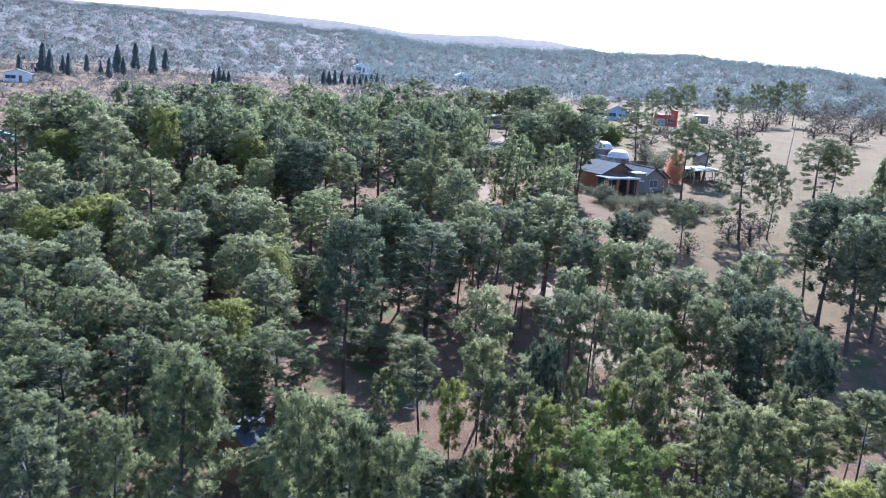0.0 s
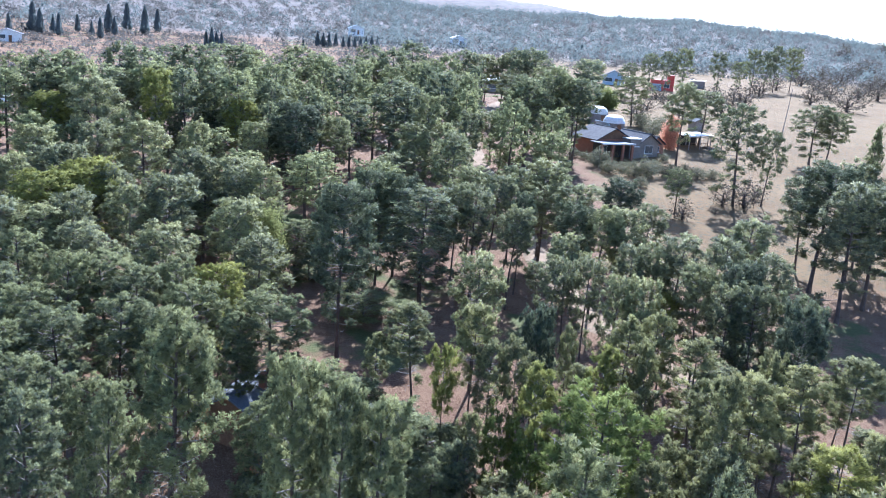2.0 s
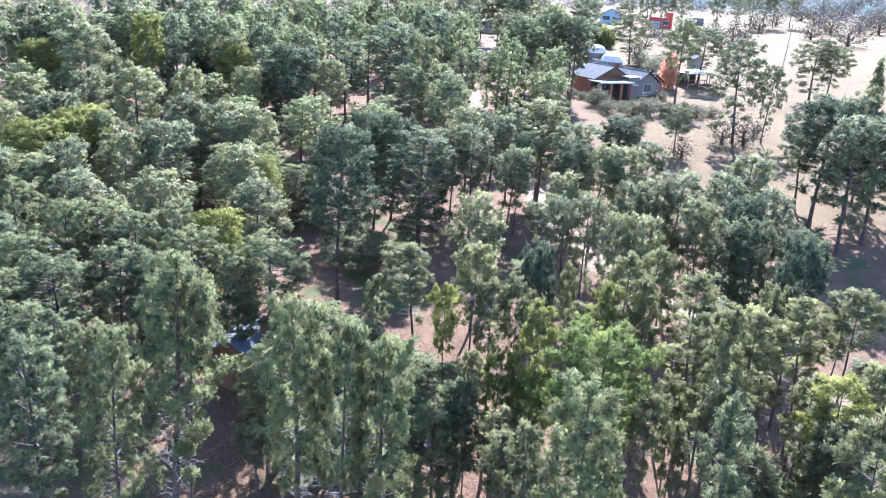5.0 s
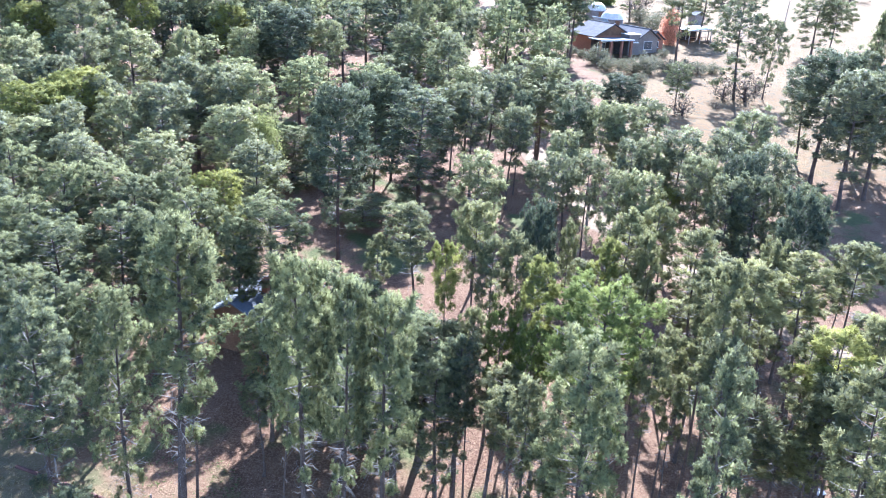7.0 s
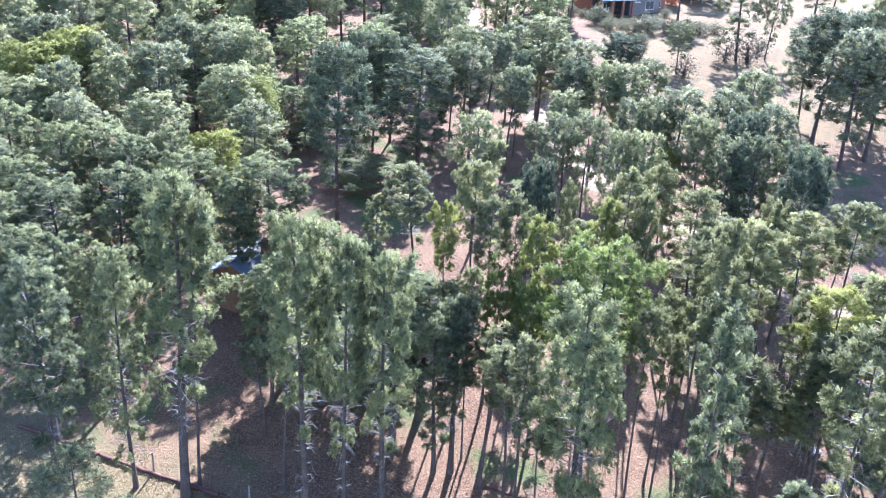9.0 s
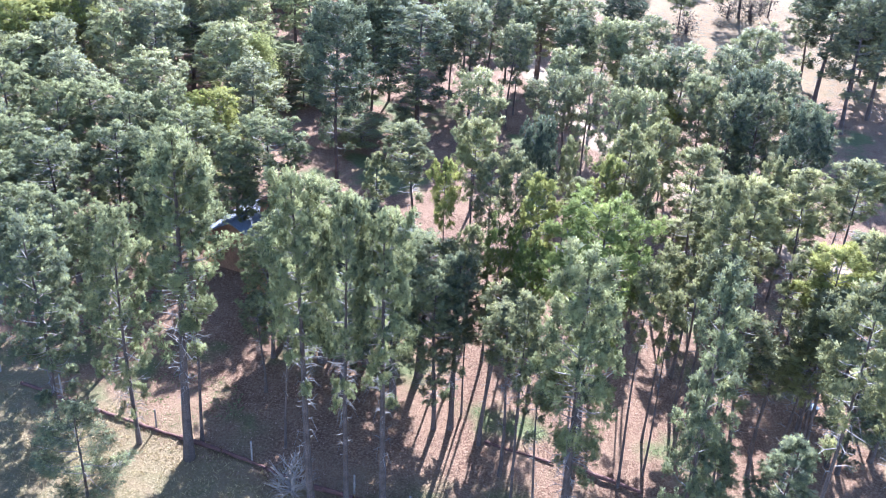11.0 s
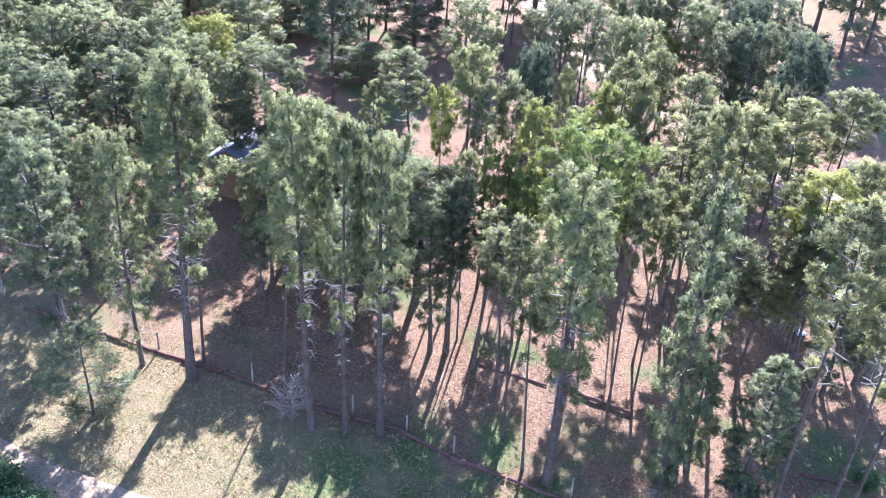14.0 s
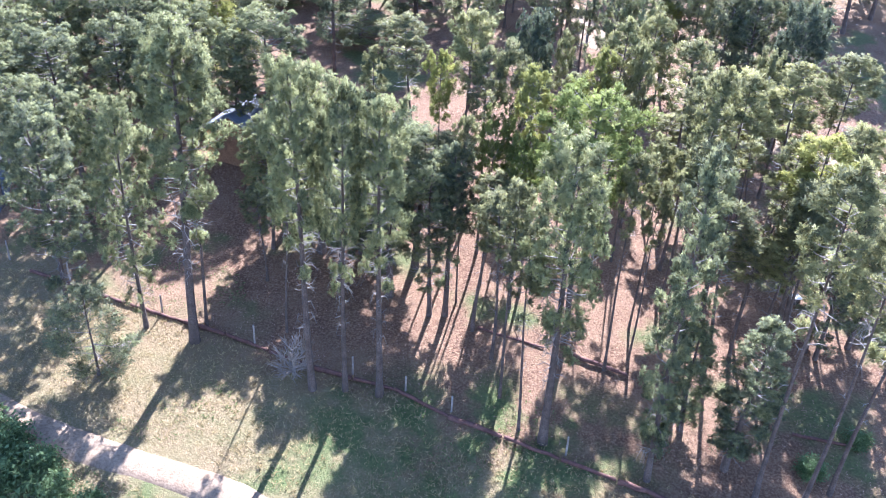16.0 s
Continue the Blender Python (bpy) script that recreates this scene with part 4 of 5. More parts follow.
def ribbon(name, points, width, mat, label, lift=0.06, seed=1):
    """A worn track laid over the land along a line of points."""
    r = random.Random(seed)
    pts = [Vector((x, y)) for x, y in points]
    line = []
    for i in range(len(pts) - 1):
        p0, p1, p2, p3 = pts[max(i - 1, 0)], pts[i], pts[i + 1], pts[min(i + 2, len(pts) - 1)]
        k = max(4, int((p2 - p1).length / 0.8))
        for j in range(k):
            t = j / k
            line.append(0.5 * ((2 * p1) + (p2 - p0) * t + (2 * p0 - 5 * p1 + 4 * p2 - p3) * t * t + (3 * p1 - p0 - 3 * p2 + p3) * t ** 3))
    line.append(pts[-1])
    cols = 7
    verts, faces = [], []
    for i, p in enumerate(line):
        d = (line[min(i + 1, len(line) - 1)] - line[max(i - 1, 0)]).normalized()
        n = Vector((-d.y, d.x))
        wa, wb = width / 2 + 0.22 * math.sin(i * 0.37 + seed) + r.uniform(-0.05, 0.05), width / 2 + 0.22 * math.sin(i * 0.29 + 2 * seed) + r.uniform(-0.05, 0.05)
        for c in range(cols):
            s = c / (cols - 1) * 2 - 1
            q = p + n * s * (wa if s > 0 else wb)
            rut = -0.03 if abs(abs(s) - 0.5) < 0.2 else 0.02
            z = float(ground_z(q.x, q.y)) + (lift + rut if abs(s) < 0.99 else -0.15) + 0.10
            verts.append((q.x, q.y, z))
    for i in range(len(line) - 1):
        for c in range(cols - 1):
            a = i * cols + c
            faces.append((a, a + 1, a + cols + 1, a + cols))
    ob = new(name, mesh_from(name, verts, faces, mat))
    for p in ob.data.polygons:
        p.use_smooth = True
    return tagged(ob, label, "road", kind="structure")


# ---- tracks ----
ribbon("dirt_track", ((-60, 50), (-34, 39.3), (-20.7, 33.9), (-14, 31.4), (-8, 29.0), (4, 24.5), (30, 16)), 1.9, ROAD, "pale sandy dirt track beside dry grass", seed=2)
ribbon("forest_road", ((44, 57), (34, 64), (28.6, 70), (23.1, 79.5), (18.8, 88), (16.4, 97), (14.4, 107), (12, 125), (9.2, 150), (8.4, 168), (9, 190), (14, 215), (20, 240)), 3.6, ROAD, "pale dirt road winding between the pines", seed=3)
ribbon("driveway", ((-33, 42), (-29.6, 49), (-30.8, 58), (-33, 70), (-37, 84)), 3.2, ASPHALT, "dark grey driveway striped with tree shade", seed=4)
ribbon("farm_path", ((-100, 160), (-80, 158), (-66, 150), (-58, 136)), 3.0, ROAD, "pale dirt path by a lawn", seed=5)


# ---- log border and fence beside the track ----
FENCE = ((-23.6, 45.7), (-20.2, 44.3), (-15.4, 42.4), (-10.0, 40.4), (-4.5, 37.9), (0.3, 36.4), (3.4, 34.5), (9.3, 31.8), (15.0, 29.2))


def log(name, a, b, r, mat, seed, stub=0):
    rr = random.Random(seed)
    a, b = Vector(a), Vector(b)
    n = 7
    pts = [a.lerp(b, i / (n - 1)) + Vector((rr.gauss(0, 0.03), rr.gauss(0, 0.03), rr.gauss(0, 0.015))) for i in range(n)]
    pieces = [tube(pts, [r * (1.0 - 0.25 * i / (n - 1)) * rr.uniform(0.93, 1.07) for i in range(n)], 9)]
    for k in range(stub):
        p = a.lerp(b, rr.uniform(0.3, 0.95))
        pieces.append(tube([p, p + Vector((rr.uniform(-0.5, 0.5), rr.uniform(-0.5, 0.5), rr.uniform(0.2, 0.6)))], [0.035, 0.01], 5))
    v, f = joined(pieces)
    return new(name, mesh_from(name, v, f, mat))


def on_ground(x, y, up=0.0):
    return (x, y, float(ground_z(x, y)) + up)


k = 0
for (xa, ya), (xb, yb) in zip(FENCE[:-1], FENCE[1:]):
    steps = 2 if math.hypot(xb - xa, yb - ya) > 4.5 else 1
    for i in range(steps):
        u, v = i / steps, (i + 1) / steps - 0.02
        a, b = (xa + (xb - xa) * u, ya + (yb - ya) * u), (xa + (xb - xa) * v, ya + (yb - ya) * v)
        tagged(log("border_log", on_ground(*a, 0.12), on_ground(*b, 0.12), 0.12 + 0.04 * (k % 3 == 1), RED_LOG, 40 + k), "red-brown log lying end to end as a border", "log", "log border")
        k += 1


def fence_post(x, y, h, r=0.06, tilt=0.0):
    v, f = tube([(0, 0, -0.3), (0.01, 0, h * 0.5), (tilt, 0.01, h)], [r, r * 0.95, r * 0.85], 8)
    ob = new("fence_post", mesh_from("fence_post", v, f, OLD_WOOD))
    ob.matrix_world = pose(*on_ground(x, y))
    return tagged(ob, "thin weathered wooden fence post", "post", "fence posts")


for x, y, h in ((-8.2, 39.7, 1.5), (-14.3, 42.2, 1.4), (-20.9, 45.0, 1.4), (-25.5, 47.0, 1.4), (3.5, 34.9, 1.2), (-2.2, 37.6, 1.3), (9.6, 32.2, 1.3), (0.9, 36.5, 1.0)):
    fence_post(x, y, h)

tagged(log("fallen_log", on_ground(10.9, 39.6, 0.13), on_ground(13.9, 38.1, 0.13), 0.14, RED_LOG, 71, 2), "brown fallen log on pine litter", "log")
tagged(log("fallen_log", on_ground(5.2, 41.8, 0.10), on_ground(9.2, 40.2, 0.10), 0.09, RED_LOG, 72, 2), "brown fallen log on pine litter", "log")
tagged(log("fallen_log", on_ground(22.5, 34.0, 0.10), on_ground(25.8, 33.2, 0.10), 0.10, RED_LOG, 73, 1), "thin brown fallen log on pine litter", "log")


# ---- the cabin under the pines ----
cabin = stand("cabin", -15.2, 60.2, -20.0, "wooden cabin with grey sheet roof under pines", "house", dz=0.3)
gable_wing(cabin, 0.0, 4.6, 0.0, 5.6, 2.5, 3.7, WOOD, SHEET, 0.5)
part("corner_board", block(-0.08, 0.5, -0.12, -0.02, -0.9, 2.4), ORANGE_WOOD, cabin, "orange varnished corner boards")
part("wall", block(4.62, 14.0, 1.2, 6.0, -1.2, 2.6), WOOD, cabin)
part("roof_slope", roof_leaf(4.3, 2.75, 14.6, 2.75, 0.2, 6.6, 0.12), DARK_SHEET, cabin)
part("deck", block(4.6, 13.8, -2.4, 1.18, -0.5, -0.28), ORANGE_WOOD, cabin, "orange-brown timber deck")
for i in range(6):
    x = 4.75 + 1.78 * i
    p = part("deck_post", block(x - 0.06, x + 0.06, -2.38, -2.26, -1.6, 0.75, 0.01), ORANGE_WOOD, cabin)
for z in (0.2, 0.68):
    part("deck_rail", block(4.7, 13.75, -2.37, -2.29, z, z + 0.08, 0.01), ORANGE_WOOD, cabin)
window(cabin, 6.2, 8.2, 1.2, 0.5, 2.1)
part("door", block(9.4, 10.4, 1.13, 1.196, -0.27, 1.9, 0.01), DARK_VOID, cabin, "dark timber door")
part("chimney", block(2.9, 3.4, 3.0, 3.5, 3.0, 4.6), BRICK, cabin, "brick chimney")
part("pipe", block(10.8, 11.0, 3.0, 3.2, 2.8, 3.7), SHEET, cabin)


# ---- the brick house by the meadow ----
house = stand("brick_house", 32.4, 160.0, 27.0, "brick house with dark gabled slate roofs beside meadow", "house", dz=0.5)
house.scale = (1.12, 1.12, 1.12)
gable_wing(house, 1.2, 8.4, 3.2, 9.5, 2.9, 4.7, BRICK, SLATE, 0.5, gable_mat=WOOD)
gable_wing(house, 9.0, 13.2, 1.4, 8.6, 2.6, 4.0, RENDER_WALL, SLATE, 0.4)
gable_wing(house, 13.22, 16.4, 3.6, 7.6, 2.2, 3.3, BRICK, SLATE, 0.3)
part("stair_block", block(6.6, 8.98, 1.0, 3.18, -0.9, 3.2), RENDER_WALL, house, "beige rendered block")
part("coping", block(6.5, 9.08, 0.9, 3.28, 3.204, 3.34), WHITE, house, "white coping")
# wall behind the porch, coloured near-black for the shade under its roof
part("wall", block(0.4, 6.58, 2.4, 3.18, -0.9, 2.3), DARK_VOID, house)
part("porch_roof", block(-0.4, 6.55, -0.5, 3.15, 2.45, 2.62), SHEET, house, "grey flat porch roof")
part("roof_edge", block(-0.45, 6.56, -0.56, -0.504, 2.40, 2.66), WHITE, house, "white roof edge")
for x in (-0.2, 2.0, 4.2, 6.2):
    part("porch_pillar", block(x - 0.2, x + 0.2, -0.35, 0.05, -0.9, 2.446), BRICK, house, "brick pillar")
window(house, 10.2, 12.0, 1.4, 0.7, 2.1)
window(house, 1.2, 2.8, 2.4, 0.6, 1.9)
window(house, 14.0, 15.4, 3.6, 0.7, 1.8)
part("door", block(3.6, 4.6, 2.33, 2.396, -0.4, 1.8, 0.01), WOOD, house, "brown wooden door")
part("window_hood", block(7.2, 8.4, 0.55, 0.996, 1.9, 2.05), WHITE, house)
part("roof_panel", roof_leaf(8.6, 3.0, 6.9, 5.2, 8.0, 12.0, 0.08), BLUE_PAINT, house, "pale blue sheet panel")
part("wall", block(6.6, 8.98, 8.2, 12.0, -0.9, 3.0), RENDER_WALL, house)


def dome_hut(x, y, r, h, label):
    ob = stand("dome_hut", x, y, 20, label, "hut", group="dome huts")
    prof = [(1.0, -0.6), (1.0, h * 0.55), (1.04, h * 0.56), (0.97, h * 0.72), (0.8, h * 0.88), (0.5, h * 0.98), (0.0, h)]
    n = 20
    for name, a, b, mat in (("wall", 0, 1, RENDER_WALL), ("dome_roof", 2, 6, WHITE)):
        verts, faces = [], []
        for q, z in prof[a:b + 1]:
            for i in range(n):
                w = 2 * math.pi * i / n
                verts.append((q * r * math.cos(w), q * r * math.sin(w), z))
        for k in range(b - a):
            for i in range(n):
                j = (i + 1) % n
                faces.append((k * n + i, k * n + j, (k + 1) * n + j, (k + 1) * n + i))
        under(name, mesh_from(name, verts, faces, mat), ob, "white domed roof" if mat is WHITE else "")
    part("door", block(-0.5, 0.5, -r - 0.05, -r + 0.2, 0, 2.0), WOOD, ob)
    return ob


dome_hut(40.7, 192.6, 2.4, 4.0, "round hut with white domed roof behind house")
dome_hut(39.5, 205.7, 2.2, 4.0, "round hut with white domed roof behind house")
dome_hut(34.1, 209.2, 1.9, 4.0, "small round hut with white domed roof")


# ---- open shelter ----
shelter = stand("carport", 54.0, 178.6, 20.0, "open timber shelter with pale sheet roof", "carport", dz=0.2)
part("roof_sheet", roof_leaf(-0.3, 2.5, 5.6, 2.9, -0.4, 5.4, 0.10), WHITE, shelter, "pale sheet roof")
part("lean_to_roof", roof_leaf(5.7, 2.6, 8.6, 1.9, 0.0, 5.0, 0.08), OLD_WOOD, shelter)
for x in (0.0, 2.7, 5.3, 8.3):
    for y in (0.0, 4.8):
        part("post", block(x - 0.08, x + 0.08, y - 0.08, y + 0.08, -0.8, 2.45 + 0.07 * x if x < 6 else 1.95, 0.01), OLD_WOOD, shelter)
for y in (0.0, 4.8):
    part("beam", block(-0.2, 5.5, y - 0.06, y + 0.06, 2.30, 2.45, 0.01), OLD_WOOD, shelter)
# near-black panel added for the dark shade beneath the shelter roof
part("back_wall", block(0.1, 5.2, 4.9, 5.0, -0.8, 2.2), DARK_VOID, shelter)


def table_set(x, y):
    t = stand("garden_table", x, y, 20, "dark wooden garden table under open shelter", "table", dz=0.25)
    part("tabletop", block(-0.9, 0.9, -0.45, 0.45, 0.70, 0.76), WOOD, t)
    for a in (-0.8, 0.8):
        for b in (-0.35, 0.35):
            part("leg", block(a - 0.05, a + 0.05, b - 0.05, b + 0.05, -0.4, 0.698, 0.01), WOOD, t)
    return t


table_set(55.6, 181.0)
table_set(58.0, 182.0)


# ---- farther houses ----
def small_house(name, x, y, yaw, w, d, eave, ridge, wall_mat, roof_mat, label, dz=0.3, win=True):
    h = stand(name, x, y, yaw, label, "house", dz=dz)
    gable_wing(h, -w / 2, w / 2, 0, d, eave, ridge, wall_mat, roof_mat, 0.5)
    if win:
        window(h, -w / 2 + 0.7, -0.5, 0.0, 0.8, eave - 0.5)
        part("door", block(0.4, 1.4, -0.07, -0.004, -0.2, min(2.0, eave - 0.2), 0.01), WOOD, h)
    return h


small_house("blue_house", 64.4, 316.0, -10, 7.6, 8.0, 2.8, 4.8, BLUE_PAINT, SLATE, "pale blue house with dark pitched roof")
small_house("annex", 71.0, 318.0, -10, 3.6, 5.0, 2.6, 3.0, RENDER_WALL, WHITE, "low annex with white roof", win=False)
red = stand("red_house", 80.5, 308.0, -12, "low red flat-roofed house with pale wall", "house", dz=0.3)
part("wall", block(-4.4, 3.6, 0, 6, -1.0, 3.2), RED_PAINT, red)
part("tower", block(1.2, 3.58, 0.4, 4, 3.204, 5.2), RED_PAINT, red, "red upper block")
part("wall", block(-4.0, -0.6, -0.4, -0.004, -1.0, 2.0), BLUE_PAINT, red, "pale blue wall")
window(red, 0.2, 2.2, 0.0, 0.8, 2.1)
part("roof_edge", block(-4.6, 1.18, -0.2, 6.2, 3.204, 3.4), RED_PAINT, red)
white_shed = stand("white_shed", 99.5, 331.0, -12, "low shed with bright white roof", "shed", dz=0.3)
part("wall", block(-2.6, 2.6, 0, 4, -1.0, 2.2), RENDER_WALL, white_shed)
part("roof_sheet", roof_leaf(-3.0, 2.3, 3.0, 2.6, -0.4, 4.4, 0.12), WHITE, white_shed)
small_house("white_roofed_house", 19.0, 258.0, 18, 8.6, 7.0, 2.5, 3.9, RENDER_WALL, WHITE, "low house with white roof between pines")
small_house("white_roofed_shed", 28.6, 272.0, 10, 4.6, 5.0, 2.4, 3.3, RENDER_WALL, WHITE, "small shed with white roof between pines", win=False)
small_house("white_cottage", -14.4, 256.0, 5, 4.0, 5.0, 3.2, 4.4, RENDER_WALL, WHITE, "small cottage with white roof in pine wood")
small_house("hill_house", -44.0, 470.0, 10, 8.0, 7.0, 3.0, 4.6, WHITE, BLUE_PAINT, "white house behind dark cypress hedge on slope", dz=4.0)
small_house("hill_house", 12.0, 520.0, 10, 9.0, 7.0, 3.5, 5.0, WHITE, WHITE, "white house among scrub on far slope", dz=2.0)
small_house("field_house", -146.0, 300.0, 25, 9.0, 6.0, 2.6, 4.0, WHITE, SHEET, "pale house beside bare field")
small_house("timber_shed", 64.0, 206.0, 25, 2.6, 2.4, 1.9, 2.5, OLD_WOOD, SLATE, "small timber shed among shrubs", win=False)


def car(x, y, yaw, mat, label):
    c = stand("car", x, y, yaw, label, "car", dz=0.12)
    bm = prism([(-2.1, 0.35), (2.1, 0.35), (2.15, 0.75), (1.25, 0.92), (0.55, 1.42), (-1.3, 1.45), (-2.0, 0.95), (-2.15, 0.7)], -0.85, 0.85)
    bmesh.ops.bevel(bm, geom=list(bm.edges), offset=0.07, segments=2, affect="EDGES")
    part("body", bm, mat, c)
    for s in (-0.86, 0.852):
        part("side_window", prism([(-1.35, 0.98), (0.95, 0.98), (0.5, 1.34), (-1.2, 1.36)], s, s + 0.012), GLASS, c)
    for a in (-1.3, 1.35):
        for b in (-0.88, 0.70):
            v, f = tube([(a, b, 0.32), (a, b + 0.18, 0.32)], [0.32, 0.32], 14)
            under("wheel", mesh_from("wheel", v, f, RUBBER), c)
    return c


car(-84.0, 172.0, 15, WHITE, "white car parked on bare ground under trees")
car(-89.5, 176.0, 20, BLUE_PAINT, "pale blue car parked on bare ground")

feeder = stand("ground_box", 26.3, 45.2, 10, "small dark box with white lid on pine litter", "box", dz=0.05)
part("box", block(-0.3, 0.3, -0.25, 0.25, 0, 0.45), DARK_VOID, feeder)
part("lid", block(-0.36, 0.36, -0.3, 0.3, 0.454, 0.56), WHITE, feeder, "white lid")

# posts of the meadow fence
for i in range(22):
    u = i / 21
    x, y = 69.8 + (143.3 - 69.8) * u ** 1.4, 171.5 + (349.2 - 171.5) * u ** 1.4
    fence_post(x, y, 1.5, 0.10)


# ---- shrubs and single trees ----
def shrub_kind(seed, name, mat, bare):
    return [leafy_tree(seed + i, name, 3.0, 1.9, 0.15, mat, 16, 6, 22, 0.13, False, bare, BARK if bare else None) for i in range(2)]


LEAFY_SHRUB = shrub_kind(200, "shrub", SHRUB_LEAF, 0.0)
BARE_SHRUB = shrub_kind(210, "bare_tree", WINTER_LEAF, 0.75)
PALE_SHRUB = [leafy_tree(220, "bare_shrub", 3.0, 1.7, 0.1, SCRUB, 30, 7, 22, 0.1, False, 1.0, PALE_TWIG)]


def cypress_kind(seed):
    """A narrow tapering cypress with a ragged edge."""
    rng = np.random.default_rng(seed)
    tree = new("cypress")
    wooden(tree, tube([(0, 0, -0.3), (0, 0, 3), (0.1, 0, 8.5)], [0.22, 0.16, 0.03], 6), [])
    n = 1500
    k = rng.random(n) ** 1.25
    w = rng.uniform(0, 6.28, n)
    lobe = 1 + 0.2 * np.sin(2 * w + seed + 6 * k) + 0.12 * np.sin(5 * w - 9 * k)
    rad = (0.12 + 2.3 * (1 - k) ** 0.85 * np.minimum(1, 0.45 + 4 * k)) * lobe * rng.uniform(0.8, 1.05, n)
    p = np.stack((np.cos(w) * rad, np.sin(w) * rad, 0.3 + 9.6 * k), -1)
    up = np.stack((np.cos(w) * 0.25, np.sin(w) * 0.25, np.full(n, 0.75)), -1) + rng.normal(0, 0.12, (n, 3))
    side = np.stack((-np.sin(w), np.cos(w), np.zeros(n)), -1) * 0.30 + rng.normal(0, 0.1, (n, 3))
    under("crown", tri_mesh("crown", np.stack((p - side, p + side, p + up), 1).reshape(-1, 3), CYPRESS), tree)
    return tree


TALL_CYPRESS = [cypress_kind(230 + i) for i in range(3)]
BUSH = [leafy_tree(240, "green_bush", 2.0, 1.5, 0.05, GREEN_BUSH, 22, 7, 40, 0.11)]
BAMBOO = [leafy_tree(242, "bamboo_clump", 5.0, 3.0, 0.05, LEAF_YELLOW, 26, 8, 40, 0.24)]
AUTUMN = [leafy_tree(244, "autumn_tree", 5.0, 1.9, 0.12, ORANGE, 28, 8, 40, 0.15)]


def grow(kit, x, y, h, tall, label, category, group="", wide=1.0, sink=0.05):
    t = rng.choice(kit)
    s = h / tall
    m = Matrix.LocRotScale((x, y, float(ground_z(x, y)) - sink), Euler((0, 0, rng.uniform(0, 6.28))), (s * wide, s * wide, s))
    return tagged(copy_thing(t, m), label, category, group)


for x, y, h in HOUSE_SHRUBS:
    grow(LEAFY_SHRUB, x, y, max(1.2, h * 0.9), 3.0, "grey-green garden shrub near the brick house", "shrub", "garden shrubs", 1.25)
for x, y, h in BARE_TREES:
    grow(BARE_SHRUB, x, y, h, 3.0, "small thorny tree nearly bare in winter", "tree", "bare trees", 1.15)
for x, y, h in MEADOW_TREES:
    grow(BARE_SHRUB, x, y, h, 3.0, "grey winter tree at the meadow edge", "tree", "meadow trees", 1.3)
for x, y, h in CYPRESSES:
    grow(TALL_CYPRESS, x, y, h * 0.95, 10.0, "tall dark cypress on the far slope", "tree", "dark conifers", 0.8)
for x, y, h in HEDGE:
    grow(TALL_CYPRESS, x, y, h * 0.9, 10.0, "dark cypress in a row before white house", "tree", "cypress row", 0.9)
grow(PALE_SHRUB, -5.6, 37.4, 2.7, 3.0, "bare pale-twigged shrub beside a pine trunk", "shrub")
grow(AUTUMN, 49.4, 176.5, 6.6, 5.0, "small tree with orange autumn leaves", "tree", "", 0.62)
grow(BAMBOO, 47.0, 237.0, 5.0, 5.0, "yellow-green bamboo clump behind the house", "shrub")
for x, y, h in ((-19.5, 31.2, 1.7), (-17.6, 30.0, 1.5), (-21.5, 32.2, 1.9), (-16.2, 28.7, 1.2), (-19.0, 28.6, 1.8), (-14.2, 27.8, 1.1), (-23.5, 33.6, 1.8), (22.6, 31.4, 0.9), (26.0, 33.5, 0.8)):
    grow(BUSH, x, y, h, 2.0, "low bush with fresh green leaves beside the track", "bush", "green bushes", 1.1)
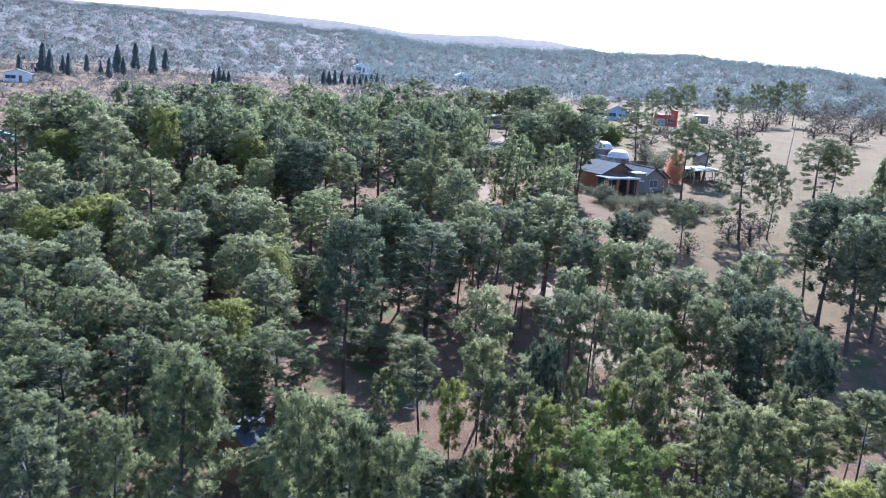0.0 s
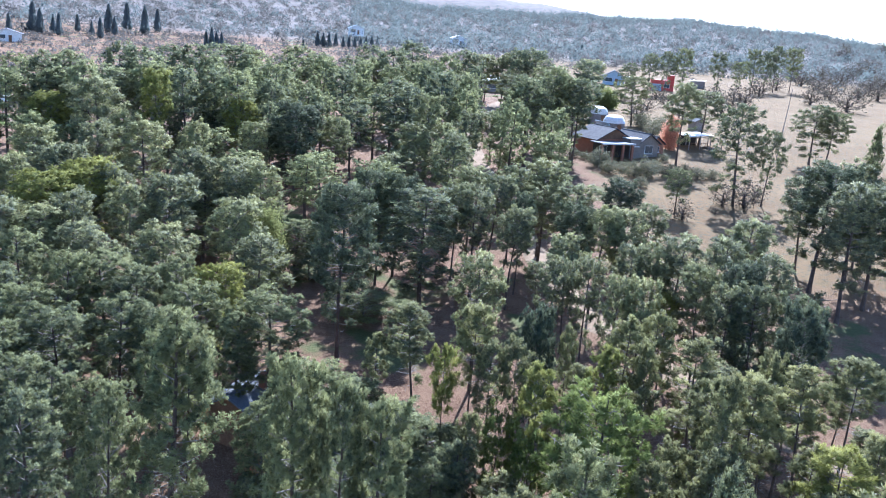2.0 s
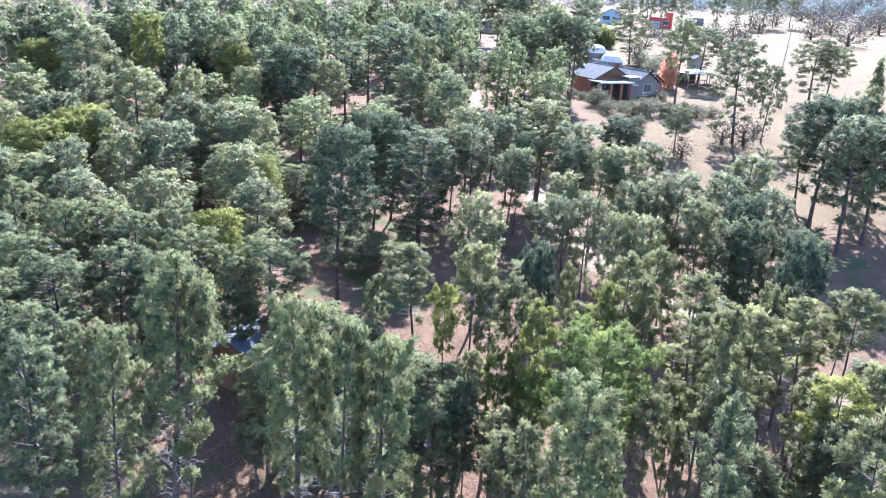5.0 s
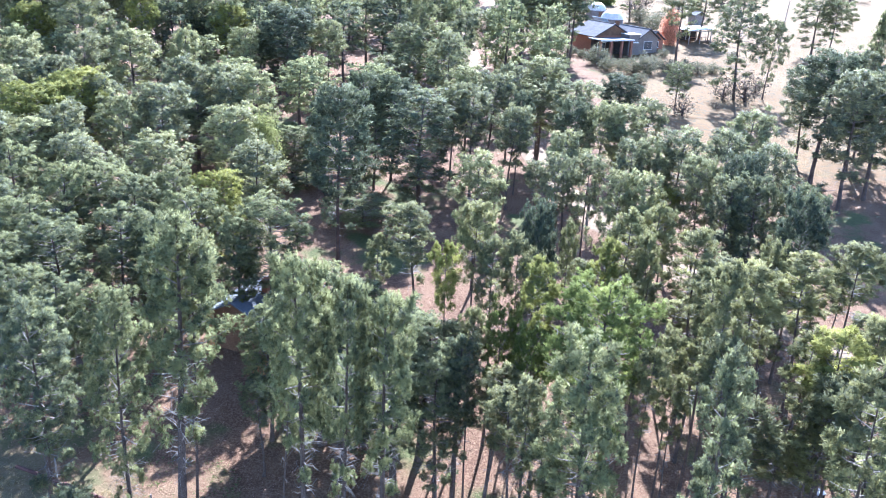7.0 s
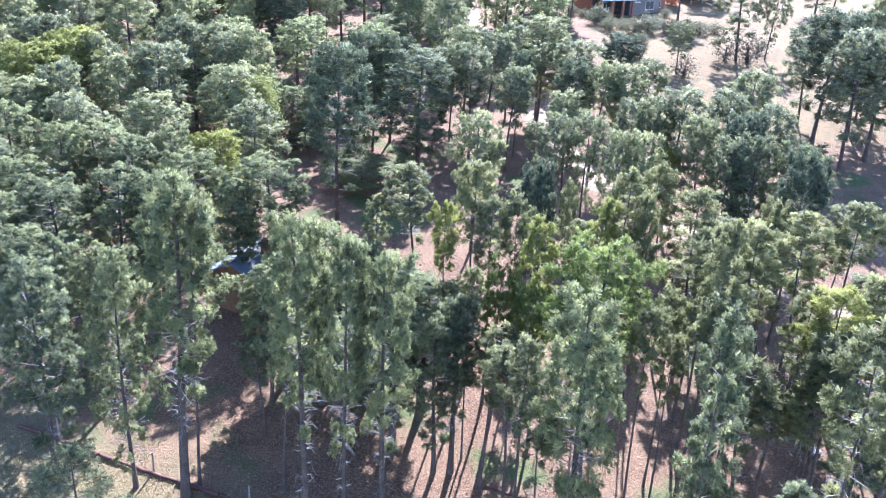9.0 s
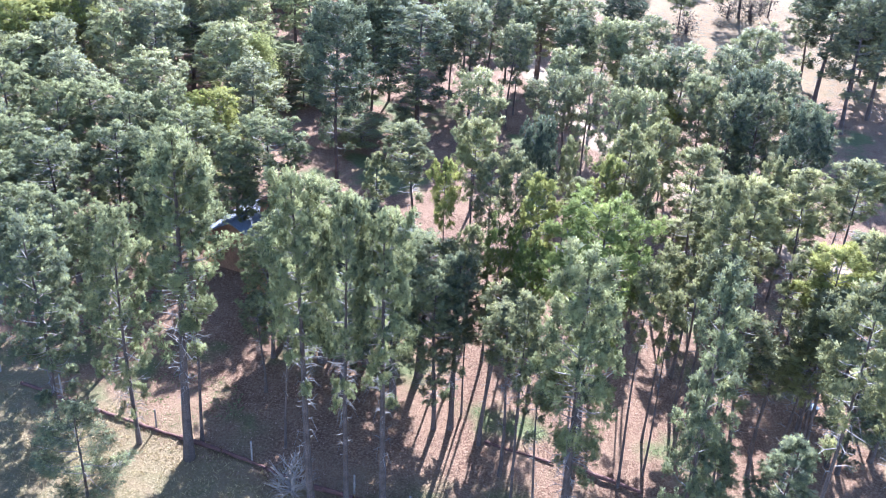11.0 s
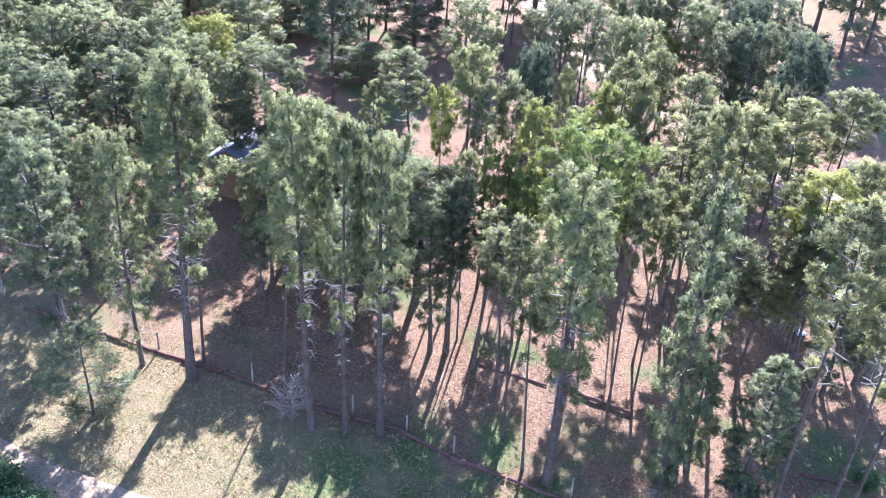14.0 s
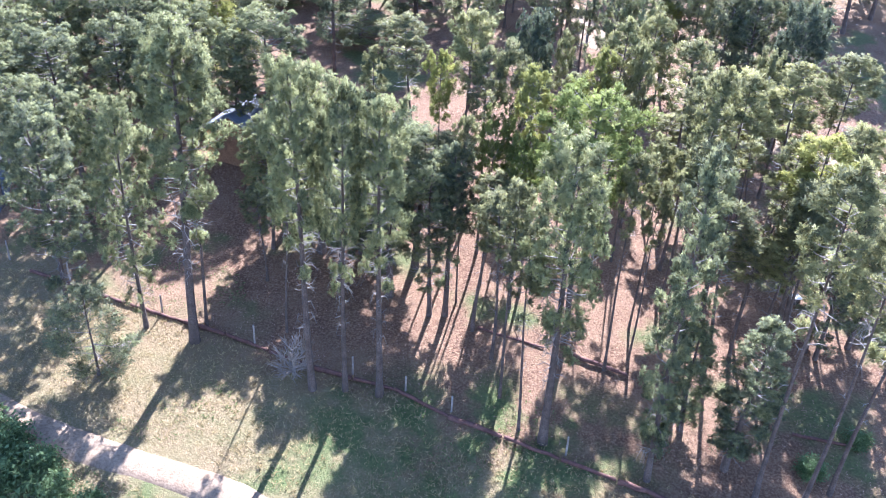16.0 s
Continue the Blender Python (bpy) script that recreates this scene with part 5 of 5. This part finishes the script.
for kit in (LEAFY_SHRUB, BARE_SHRUB, PALE_SHRUB, TALL_CYPRESS, BUSH, BAMBOO, AUTUMN):
    for t in kit:
        for o in list(t.children) + [t]:
            bpy.data.objects.remove(o)


# ---- grass and litter ----
def tufted(name, seed, count, area, keep, height, blades, width, mat, label):
    """Blades in small tufts over a stretch of ground."""
    r = np.random.default_rng(seed)
    x = r.uniform(area[0], area[1], count)
    y = r.uniform(area[2], area[3], count)
    ok = keep(x, y)
    x, y = x[ok], y[ok]
    c = np.stack((x, y, ground_z(x, y) + 0.02), -1)
    c = np.repeat(c, blades, 0)
    n = len(c)
    d = r.normal(0, 0.6, (n, 3))
    d[:, 2] = np.abs(d[:, 2]) * 0.5 + 0.45
    ln = height * r.uniform(0.5, 1.3, (n, 1))
    s = np.cross(d, r.normal(0, 1, d.shape))
    s /= np.linalg.norm(s, axis=1, keepdims=True)
    c = c + r.normal(0, 0.05, c.shape) * np.array((1, 1, 0))
    v = np.stack((c - s * width, c + s * width, c + d * ln), 1).reshape(-1, 3)
    return tagged(new(name, tri_mesh(name, v, mat)), label, "grass", kind="stuff")


def patchy(x, y, s=0.35):
    return np.sin(x * s + 1.7 * np.sin(y * s * 0.8)) + np.sin(y * s * 1.3 + 0.9 * np.sin(x * s * 1.1 + 2))


def off_track(x, y):
    return np.abs((y + 0.39 * x - 25.9)) > 1.35


tufted("dry_grass", 1, 26000, (-34, 30, 22, 46), lambda x, y: (y + 0.42 * x < 36.5) & off_track(x, y), 0.20, 3, 0.022, STRAW, "short straw-coloured winter grass by the track")
tufted("green_grass", 2, 16000, (-36, 14, 22, 60), lambda x, y: ((patchy(x, y) > 0.85) | ((y + 0.39 * x) < 24.6)) & off_track(x, y) & (y + 0.42 * x < 44), 0.17, 3, 0.025, GRASS_LEAF, "green grass patches in tree shade")
tufted("pine_litter", 3, 26000, (-30, 40, 30, 70), lambda x, y: y + 0.42 * x > 35, 0.10, 2, 0.03, LITTER, "loose reddish pine litter on the ground")
